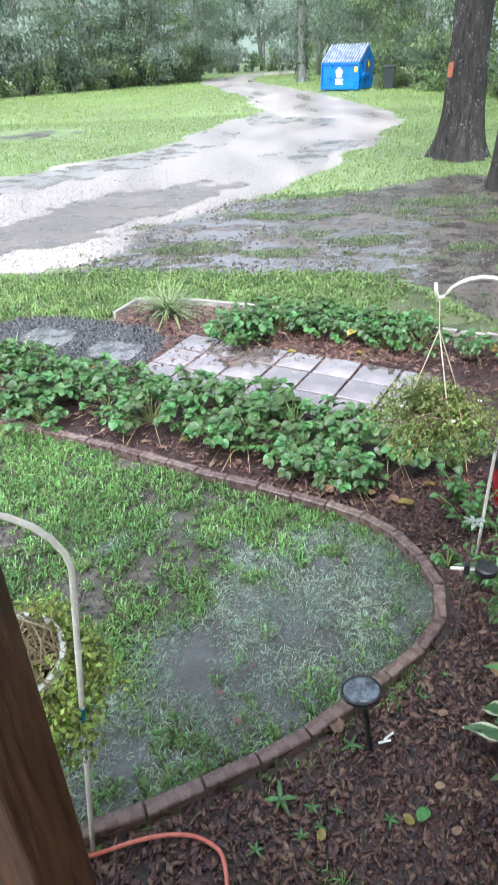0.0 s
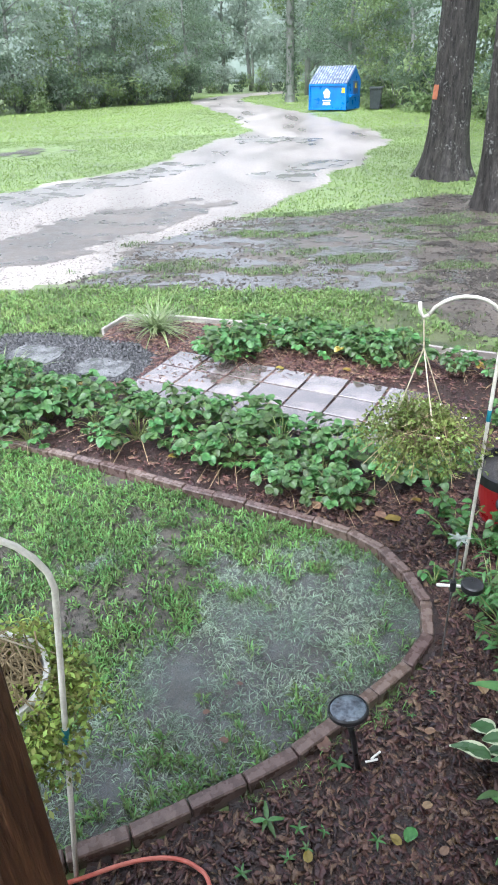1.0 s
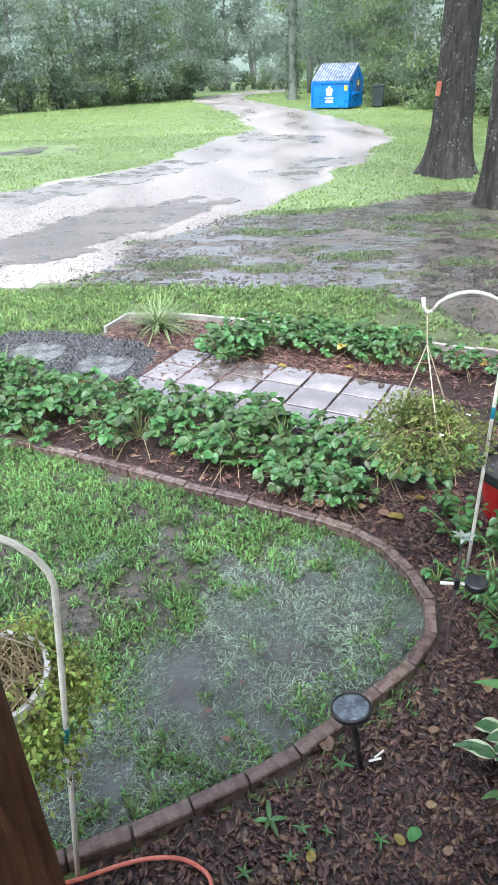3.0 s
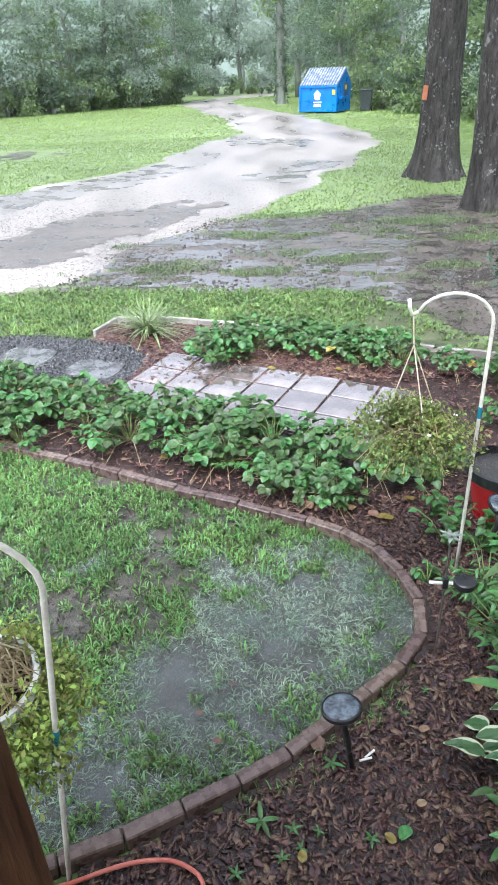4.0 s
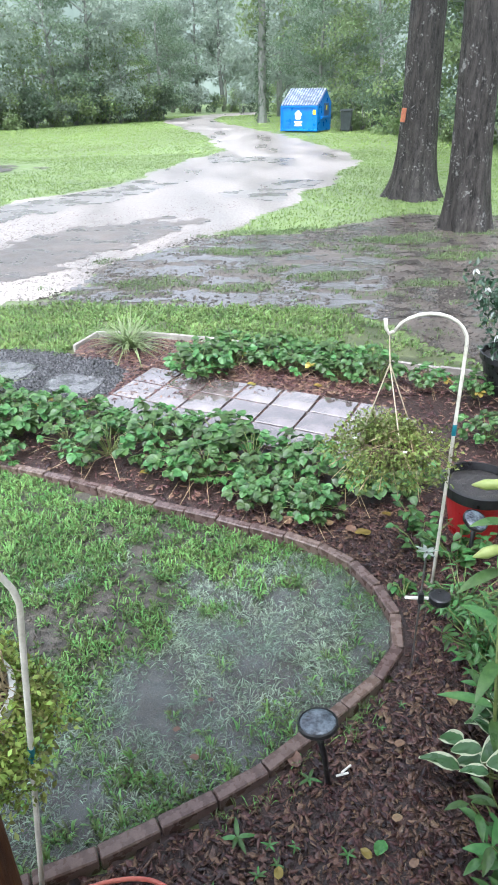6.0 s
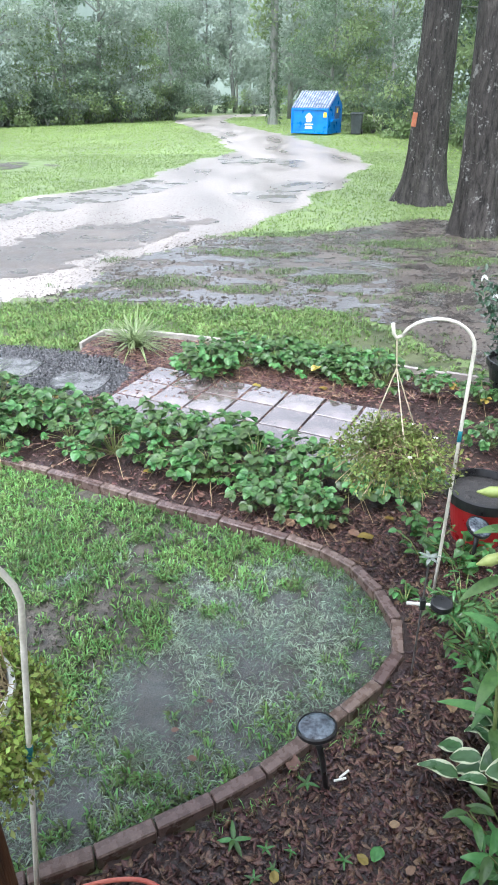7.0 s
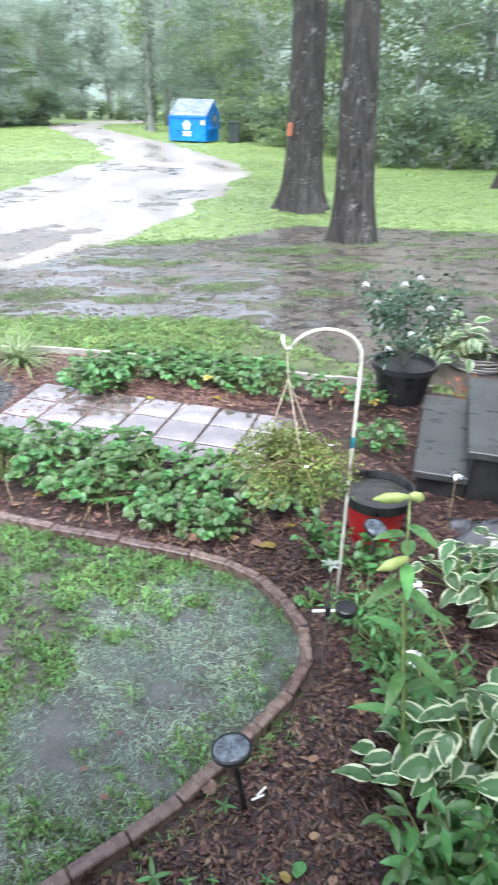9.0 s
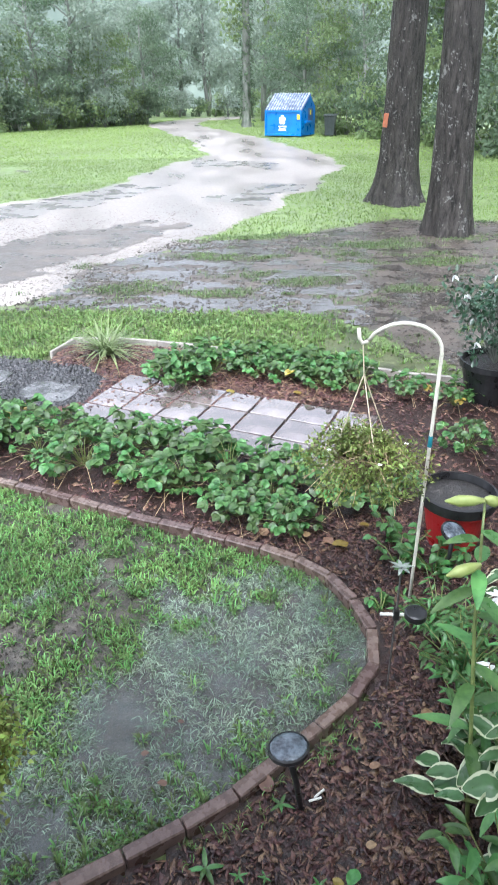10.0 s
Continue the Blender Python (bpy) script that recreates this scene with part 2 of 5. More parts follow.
M_LID = mat("pale ribbed lid", (0.20, 0.23, 0.27), (0.34, 0.37, 0.41), 4, (0.2, 0.35), 0.1, 30, 1)
# Shade between the lid ribs, painted as a dark blue.
M_LIDGAP = mat("lid shadow blue", (0.03, 0.07, 0.17), (0.05, 0.10, 0.24), 4, (0.3, 0.4), 0.1)
M_SIGNWHITE = mat("white decal", (0.72, 0.74, 0.78), (0.82, 0.83, 0.85), 6, (0.4, 0.5), 0)
M_SIGNYEL = mat("yellow decal", (0.7, 0.5, 0.03), (0.8, 0.62, 0.08), 6, (0.4, 0.5), 0)
M_BIN = mat("dark bin plastic", (0.015, 0.02, 0.022), (0.04, 0.05, 0.052), 6, (0.35, 0.5), 0.1)
M_ORANGE = mat("orange tag", (0.20, 0.055, 0.025), (0.33, 0.115, 0.05), 8, (0.5, 0.6), 0.1)
M_BARK = lichen(mat("wet furrowed bark", (0.011, 0.010, 0.0088), (0.058, 0.052, 0.046), 16, (0.4, 0.65), 1.0, 60, 1.1, stretch=(1, 1, 0.25), depth=0.035, spec=0.2), (0.17, 0.168, 0.155), 0.005)
# Woods bark and leaf colours are lightened to carry the rain haze.
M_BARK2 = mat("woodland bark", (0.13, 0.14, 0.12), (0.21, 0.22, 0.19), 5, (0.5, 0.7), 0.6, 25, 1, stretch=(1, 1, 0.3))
M_WOODLEAF = mat("woodland leaves paled for haze", (0.115, 0.170, 0.110), (0.19, 0.25, 0.155), 0.6, (0.5, 0.65), 0, 3, 0.12, leafy=0.55, island=0.22, vary=0.15)
M_HAZEDLEAF = mat("far leaves paled for haze", (0.22, 0.28, 0.22), (0.31, 0.36, 0.29), 0.6, (0.5, 0.65), 0, 3, 0.12, leafy=0.6, island=0.12, vary=0.1)
M_LIMELEAF = mat("lime leaves paled for haze", (0.165, 0.235, 0.10), (0.26, 0.335, 0.16), 0.6, (0.5, 0.65), 0, 3, 0.12, leafy=0.55, island=0.2, vary=0.15)
M_STRAW = mat("strawberry leaves", (0.034, 0.088, 0.024), (0.094, 0.188, 0.052), 20, (0.3, 0.5), 0.25, 70, 4, leafy=0.25, vary=0.42)
M_YELLOWLEAF = mat("yellowed leaves", (0.20, 0.15, 0.025), (0.32, 0.25, 0.05), 25, (0.3, 0.5), 0.2, 80, 5, leafy=0.2, vary=0.2)
M_BROWNLEAF = mat("dead brown leaves", (0.12, 0.065, 0.035), (0.26, 0.155, 0.09), 25, (0.4, 0.6), 0.2, 80, 5, vary=0.35)
M_STEM = mat("green stems", (0.12, 0.17, 0.05), (0.24, 0.28, 0.10), 20, (0.4, 0.5), 0.1, leafy=0.1)
M_DRYSTEM = mat("straw stems", (0.26, 0.20, 0.10), (0.42, 0.34, 0.19), 20, (0.5, 0.6), 0.1, island=0.3)
M_BASKETLEAF = mat("basket foliage", (0.095, 0.125, 0.028), (0.24, 0.285, 0.075), 6, (0.35, 0.55), 0, 30, 3, leafy=0.3, island=0.6)
M_YELLOWFOLIAGE = mat("yellow-green basket foliage", (0.15, 0.20, 0.035), (0.33, 0.39, 0.09), 6, (0.35, 0.55), 0, 30, 3, leafy=0.3, island=0.6)
M_HOSTA = rim_leaf_mat("cream-edged hosta leaf", (0.085, 0.19, 0.068), (0.52, 0.57, 0.38), 0.95)
M_VARIEG = rim_leaf_mat("pale variegated leaf", (0.12, 0.22, 0.085), (0.42, 0.48, 0.30), 0.80)
M_GREENLEAF = mat("plain green leaves", (0.055, 0.150, 0.040), (0.13, 0.275, 0.075), 14, (0.25, 0.45), 0.2, 60, 4, leafy=0.25, vary=0.35)
M_LILY = mat("lily bud", (0.27, 0.34, 0.09), (0.40, 0.46, 0.16), 16, (0.3, 0.4), 0.1, leafy=0.15)
M_BLADE = mat("pale arching blades", (0.15, 0.23, 0.085), (0.33, 0.41, 0.20), 8, (0.35, 0.5), 0.1, leafy=0.25, island=0.35)
M_PETAL = mat("white petals", (0.70, 0.70, 0.70), (0.82, 0.82, 0.80), 20, (0.4, 0.5), 0.05, leafy=0.2)
M_SHRUB = mat("dark shrub leaves", (0.02, 0.055, 0.03), (0.055, 0.11, 0.06), 10, (0.25, 0.4), 0, 40, 4, leafy=0.15, island=0.4)
M_TARP = mat("grey plastic sheet", (0.10, 0.10, 0.11), (0.24, 0.24, 0.26), 8, (0.2, 0.4), 0.5, 30, 2)
M_RUT = mat("wet silty sand", (0.125, 0.114, 0.104), (0.24, 0.223, 0.205), 1.6, (0.15, 0.45), 0.4, 30, 0.4, depth=0.006)
M_RUTMUD = mat("wet brown rut mud", (0.06, 0.051, 0.043), (0.155, 0.134, 0.116), 2.2, (0.2, 0.55), 0.9, 30, 0.5, depth=0.01)
# The pool's pale cool silt colour makes up for weak sky reflection.
M_POOL = water_mat("shallow pool", (0.94, 0.96, 0.95), (0.18, 0.205, 0.20), 26, (0.0, 0.40), 1.0, 0.05, 1.5)
M_PUDDLE = water_mat("mud puddle", (0.72, 0.69, 0.65), (0.12, 0.108, 0.098), 14, (0.2, 0.6), 1.0, 0.03, 2.1)

M_MIST = mat("painted rain haze", (0.09, 0.12, 0.10), (0.19, 0.225, 0.195), 0.10, (0.8, 0.9), 0, 0.6, 0.03, stretch=(1, 1, 0.25))
# The haze's brightness is put in as a faint glow of the wall.
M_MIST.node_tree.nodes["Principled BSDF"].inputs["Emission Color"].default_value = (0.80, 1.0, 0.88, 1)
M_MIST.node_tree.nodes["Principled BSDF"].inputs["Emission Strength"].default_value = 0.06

# ---- building helpers ----


def finish(name, me, material, parent=None, label="", smooth=False):
    for m in (material if isinstance(material, (list, tuple)) else [material]):
        me.materials.append(m)
    if smooth:
        me.polygons.foreach_set("use_smooth", [True] * len(me.polygons))
    ob = new(name, me)
    if parent is not None:
        ob.parent = parent
    if label:
        ob["label"] = label
    return ob


def part(name, bm, material, parent, label="", smooth=False):
    """Links a bmesh as one mesh object under a thing or a part."""
    me = bpy.data.meshes.new(name)
    bm.normal_update()
    bm.to_mesh(me)
    bm.free()
    return finish(name, me, material, parent, label, smooth)


def share(name, source, m, parent):
    """Another object on the same mesh, a child of parent."""
    ob = new(name, source.data)
    ob.parent = parent
    ob.matrix_basis = m
    return ob


def thing(name, m, label, category, group="", kind=""):
    ob = new(name)
    ob.empty_display_size = 0.1
    ob.matrix_basis = m
    return tagged(ob, label, category, group, kind)


def from_arrays(name, verts, tris, material, parent=None):
    me = bpy.data.meshes.new(name)
    verts, tris = np.asarray(verts, np.float32), np.asarray(tris, np.int32)
    me.vertices.add(len(verts))
    me.vertices.foreach_set("co", verts.ravel())
    k = tris.shape[1]
    me.loops.add(tris.size)
    me.loops.foreach_set("vertex_index", tris.ravel())
    me.polygons.add(len(tris))
    me.polygons.foreach_set("loop_start", np.arange(0, tris.size, k, dtype=np.int32))
    me.update(calc_edges=True)
    return finish(name, me, material, parent)


def tube(bm, pts, radii, sides=8, caps=True):
    pts = [Vector(p) for p in pts]
    if not isinstance(radii, (list, tuple)):
        radii = [radii] * len(pts)
    rings, side = [], None
    for i, p in enumerate(pts):
        d = (pts[min(i + 1, len(pts) - 1)] - pts[max(i - 1, 0)]).normalized()
        if side is None:
            side = d.cross(Vector((0, 0, 1)) if abs(d.z) < 0.9 else Vector((1, 0, 0))).normalized()
        side = (side - d * side.dot(d)).normalized()
        other = d.cross(side)
        rings.append([bm.verts.new(p + radii[i] * (math.cos(a) * side + math.sin(a) * other))
                      for a in (2 * math.pi * k / sides for k in range(sides))])
    for a, b in zip(rings, rings[1:]):
        for k in range(sides):
            bm.faces.new((a[k], a[(k + 1) % sides], b[(k + 1) % sides], b[k]))
    if caps:
        bm.faces.new(rings[0][::-1])
        bm.faces.new(rings[-1])


def lathe(bm, profile, sides=32, at=(0, 0, 0)):
    rings = []
    for r, z in profile:
        if r < 1e-5:
            rings.append([bm.verts.new((at[0], at[1], at[2] + z))])
        else:
            rings.append([bm.verts.new((at[0] + r * math.cos(2 * math.pi * k / sides), at[1] + r * math.sin(2 * math.pi * k / sides), at[2] + z))
                          for k in range(sides)])
    for a, b in zip(rings, rings[1:]):
        for k in range(sides):
            k2 = (k + 1) % sides
            if len(a) == 1 and len(b) == 1:
                continue
            if len(a) == 1:
                bm.faces.new((a[0], b[k2], b[k]))
            elif len(b) == 1:
                bm.faces.new((a[k], a[k2], b[0]))
            else:
                bm.faces.new((a[k], a[k2], b[k2], b[k]))


def box(bm, size, m=None, bevel=0.0, segments=1):
    made = bmesh.ops.create_cube(bm, size=1.0, matrix=(m or Matrix()) @ Matrix.Diagonal((*size, 1)))
    if bevel:
        edges = {e for v in made["verts"] for e in v.link_edges}
        bmesh.ops.bevel(bm, geom=list(edges), offset=bevel, segments=segments, affect="EDGES", profile=0.6)


def leaf(bm, length, width, m, droop=0.3, fold=0.25, rows=5, cols=4, wave=0.0, point=0.75, blunt=0.75):
    """A leaf blade along +y from the origin of m, folded at the midrib, drooping to its tip; UV y is the distance from the midrib."""
    uv = bm.loops.layers.uv.verify()
    grid, info = [], {}
    for i in range(rows + 1):
        s = i / rows
        half = width * 0.5 * (math.sin(math.pi * min(1, s ** point * 0.97 + 0.015))) ** blunt
        line = []
        for j in range(cols + 1):
            c = 2 * j / cols - 1
            z = -droop * length * s * s + fold * abs(c) * half + wave * math.sin(7 * s + 3 * c) * length
            v = bm.verts.new(m @ Vector((c * half, length * s, z)))
            info[v] = (s, abs(c) if 0 < s < 0.97 else max(abs(c), 0.9 if s > 0.5 else 0))
            line.append(v)
        grid.append(line)
    for a, b in zip(grid, grid[1:]):
        for j in range(cols):
            f = bm.faces.new((a[j], a[j + 1], b[j + 1], b[j]))
            f.smooth = True
            for lp in f.loops:
                lp[uv].uv = info[lp.vert]


def hash2(ix, iy, seed):
    h = (ix.astype(np.int64) * 374761393 + iy.astype(np.int64) * 668265263 + seed * 974634777) & 0x7FFFFFFF
    h = ((h ^ (h >> 13)) * 1274126177) & 0x7FFFFFFF
    return ((h ^ (h >> 16)) & 0xFFFF) / 65535.0


def vnoise(x, y, size, seed=0, octaves=3):
    """Value noise from 0 to 1 over the plan; size: metres of its broadest cell."""
    out, amp, total = 0, 1.0, 0
    for o in range(octaves):
        u, v = x / size * 2 ** o, y / size * 2 ** o
        i, j = np.floor(u), np.floor(v)
        f, g = u - i, v - j
        f, g = f * f * (3 - 2 * f), g * g * (3 - 2 * g)
        s = seed + 17 * o
        a, b, c, d = hash2(i, j, s), hash2(i + 1, j, s), hash2(i, j + 1, s), hash2(i + 1, j + 1, s)
        out = out + amp * ((a * (1 - f) + b * f) * (1 - g) + (c * (1 - f) + d * f) * g)
        total += amp
        amp *= 0.5
    return out / total


def inside(x, y, poly):
    r = np.zeros(x.shape, bool)
    for (x0, y0), (x1, y1) in zip(poly, poly[1:] + poly[:1]):
        cross = (y0 > y) != (y1 > y)
        with np.errstate(divide="ignore", invalid="ignore"):
            r ^= cross & (x < (x1 - x0) * (y - y0) / (y1 - y0) + x0)
    return r


def from_edge(x, y, poly):
    """Metres from the outline of poly, positive inside."""
    d = np.full(x.shape, 1e9)
    for (x0, y0), (x1, y1) in zip(poly, poly[1:] + poly[:1]):
        dx, dy = x1 - x0, y1 - y0
        t = np.clip(((x - x0) * dx + (y - y0) * dy) / (dx * dx + dy * dy), 0, 1)
        d = np.minimum(d, np.hypot(x - x0 - t * dx, y - y0 - t * dy))
    return np.where(inside(x, y, poly), d, -d)


def sheet(name, keep, span, cell, z, material, relief=0.0, seed=0):
    """A surface over the plan cells where keep(x, y) is positive."""
    x0, y0, x1, y1 = span
    xs, ys = np.arange(x0, x1 + cell, cell), np.arange(y0, y1 + cell, cell)
    gx, gy = np.meshgrid(xs, ys)
    ok = keep(gx, gy) > 0
    cells = ok[:-1, :-1] & ok[1:, :-1] & ok[:-1, 1:] & ok[1:, 1:]
    jx = gx + (hash2(np.round(gx / cell), np.round(gy / cell), 5) - 0.5) * cell * 0.6
    jy = gy + (hash2(np.round(gx / cell), np.round(gy / cell), 9) - 0.5) * cell * 0.6
    gz = z + relief * (vnoise(gx, gy, 0.35, seed, 4) - 0.5)
    n = gx.shape[1]
    r, c = np.nonzero(cells)
    q = np.stack([r * n + c, r * n + c + 1, (r + 1) * n + c + 1, (r + 1) * n + c], 1)
    used, inv = np.unique(q, return_inverse=True)
    v = np.stack([jx.ravel()[used], jy.ravel()[used], gz.ravel()[used]], 1)
    ob = from_arrays(name, v, inv.reshape(q.shape), material)
    ob.data.polygons.foreach_set("use_smooth", [True] * len(ob.data.polygons))
    return ob


def scatter(count, span, keep, seed):
    rng = np.random.default_rng(seed)
    x = rng.uniform(span[0], span[2], count)
    y = rng.uniform(span[1], span[3], count)
    ok = keep(x, y, rng)
    return x[ok], y[ok], rng


def blades(name, x, y, rng, height, width, material, z=0.0, lean=0.6):
    """Tapered, bent grass blades as one mesh."""
    n = len(x)
    a = rng.uniform(0, 2 * math.pi, n)
    h = rng.uniform(*height, n)
    w = rng.uniform(*width, n) * 0.5
    b = rng.uniform(0.1, lean, n) * h * 1.6
    dx, dy = np.cos(a), np.sin(a)
    sx, sy = -dy * w, dx * w
    zero = np.full(n, z)
    v = np.stack([
        np.stack([x - sx, y - sy, zero], 1), np.stack([x + sx, y + sy, zero], 1),
        np.stack([x - sx * 0.8 + dx * b * 0.35, y - sy * 0.8 + dy * b * 0.35, zero + h * 0.6], 1),
        np.stack([x + sx * 0.8 + dx * b * 0.35, y + sy * 0.8 + dy * b * 0.35, zero + h * 0.6], 1),
        np.stack([x + dx * b, y + dy * b, zero + h * np.clip(1.1 - b / h * 0.45, 0.35, 1)], 1)], 1).reshape(-1, 3)
    k = np.arange(n)[:, None] * 5
    t = np.concatenate([k + np.array([[0, 1, 3]]), k + np.array([[0, 3, 2]]), k + np.array([[2, 3, 4]])])
    return from_arrays(name, v, t, material)


def tufts(name, x, y, rng, each, length, width, material, z=0.0, up=(0.35, 1.1), gather=0.012):
    """Low tufts: arching blades that spread out from shared roots, as one mesh."""
    x, y = np.repeat(x, each), np.repeat(y, each)
    n = len(x)
    a = rng.uniform(0, 2 * math.pi, n)
    dx, dy = np.cos(a), np.sin(a)
    ln = rng.uniform(*length, n)
    w = rng.uniform(*width, n) * 0.5
    rise = rng.uniform(*up, n)
    flat, tall = np.cos(rise) * ln, np.sin(rise) * ln
    x, y = x + dx * gather * rng.random(n), y + dy * gather * rng.random(n)
    turn = rng.normal(0, 0.35, n)
    ex, ey = np.cos(a + turn), np.sin(a + turn)
    rows = []
    for s, wide, h in ((0.0, 0.7, 0.0), (0.4, 1.0, 0.75), (0.75, 0.75, 0.95)):
        px, py = x + (dx * s + (ex - dx) * s * s) * flat, y + (dy * s + (ey - dy) * s * s) * flat
        for side in (-1, 1):
            rows.append(np.stack([px - dy * w * wide * side, py + dx * w * wide * side, z + tall * h], 1))
    rows.append(np.stack([x + ex * flat, y + ey * flat, z + tall * (1.0 - 0.45 * np.cos(rise))], 1))
    v = np.stack(rows, 1).reshape(-1, 3)
    k = np.arange(n)[:, None] * 7
    t = np.concatenate([k + np.array([f]) for f in ((0, 1, 3), (0, 3, 2), (2, 3, 5), (2, 5, 4), (4, 5, 6))])
    return from_arrays(name, v, t, material)


def spline(pts, step):
    """A smooth line through plan points, sampled about every step metres."""
    p = [Vector((*q, 0)) if len(q) == 2 else Vector(q) for q in pts]
    p = [p[0] * 2 - p[1]] + p + [p[-1] * 2 - p[-2]]
    fine = []
    for a, b, c, d in zip(p, p[1:], p[2:], p[3:]):
        for k in range(24):
            t = k / 24
            fine.append(0.5 * (2 * b + (c - a) * t + (2 * a - 5 * b + 4 * c - d) * t * t + (3 * b - a - 3 * c + d) * t ** 3))
    fine.append(p[-2])
    out, run = [fine[0]], 0.0
    for a, b in zip(fine, fine[1:]):
        seg = (b - a).length
        while run + seg >= step:
            f = (step - run) / seg
            a = a.lerp(b, f)
            out.append(a)
            seg, run = (b - a).length, 0.0
        run += seg
    return out


# ---- the plan ----
U, V = Vector((0.891, -0.454, 0)), Vector((0.454, 0.891, 0))  # the house's two directions
HOUSE_TURN = math.degrees(math.atan2(U.y, U.x))
EDGING = [(-1.5, 0.66), (-1.1, 0.78), (-0.76, 0.90), (-0.59, 0.965), (-0.42, 1.04), (-0.23, 1.13), (-0.12, 1.18), (0.03, 1.28), (0.13, 1.36), (0.27, 1.47),
          (0.42, 1.59), (0.54, 1.73), (0.60, 1.86), (0.605, 1.98), (0.565, 2.16), (0.49, 2.33), (0.35, 2.48), (0.13, 2.61),
          (-0.17, 2.76), (-0.37, 2.86), (-0.55, 2.95), (-0.94, 3.16), (-1.43, 3.40), (-1.92, 3.62), (-2.6, 3.9), (-3.4, 4.2)]
LAWN = EDGING + [(-5, 4.6), (-9, 4.6), (-9, -1), (-3, 0.2)]
BED_EDGE = [(-1.53, 5.62), (-1.47, 5.88), (-1.32, 5.97), (-0.84, 5.90), (-0.3, 5.71), (0.21, 5.47), (0.69, 5.24), (1.40, 4.93), (2.1, 4.62), (2.6, 4.4)]
BED = EDGING + [(-3.5, 4.6), (-2.6, 5.0), (-2.0, 4.9), (-1.6, 5.2)] + BED_EDGE + [(4.6, 4.0), (6, 2), (3, -3), (-2, -3), (-3, 0.0)]
GRAVEL = [(-2.75, 5.35), (-2.4, 5.62), (-2.0, 5.62), (-1.58, 5.45), (-1.15, 5.3), (-0.95, 5.0), (-1.05, 4.55), (-1.4, 4.4), (-1.9, 4.6), (-2.5, 4.9)]
ROAD = [(4, 70), (-1.1, 66), (-3.7, 59), (-4.6, 53.2), (-2.43, 43), (-0.66, 33.4), (-0.15, 27), (-1.29, 23.9), (-2.12, 20.5), (-3.18, 17), (-4.27, 15.7),
        (-5.15, 14.5), (-9, 11.6), (-16, 8.5), (-16, 3), (-7, 5.9), (-2.84, 7.05), (-2.24, 7.17), (-1.66, 7.54), (-1.18, 9.0), (-0.36, 10.5), (0.45, 12.4),
        (1.52, 14.7), (2.72, 17.8), (4.1, 21.4), (4.41, 24.7), (4.0, 29.5), (2.69, 36.5), (0.25, 47.2), (-0.9, 54), (-0.2, 60), (4, 64)]
MUD = [(-2.3, 7.05), (-0.7, 6.8), (0.6, 6.62), (1.2, 6.45), (1.5, 5.6), (2.0, 4.8), (2.6, 4.3), (4.4, 4.4), (6.0, 7.0), (7, 8.5), (8.5, 10.5), (6.5, 11.6), (4.6, 12.0), (3.4, 12.3),
       (2.6, 12.0), (1.7, 11.3), (0.8, 10.8), (0.0, 10.9), (-0.6, 10.6), (-1.6, 9.4)]

# ---- ground, road, lawns ----


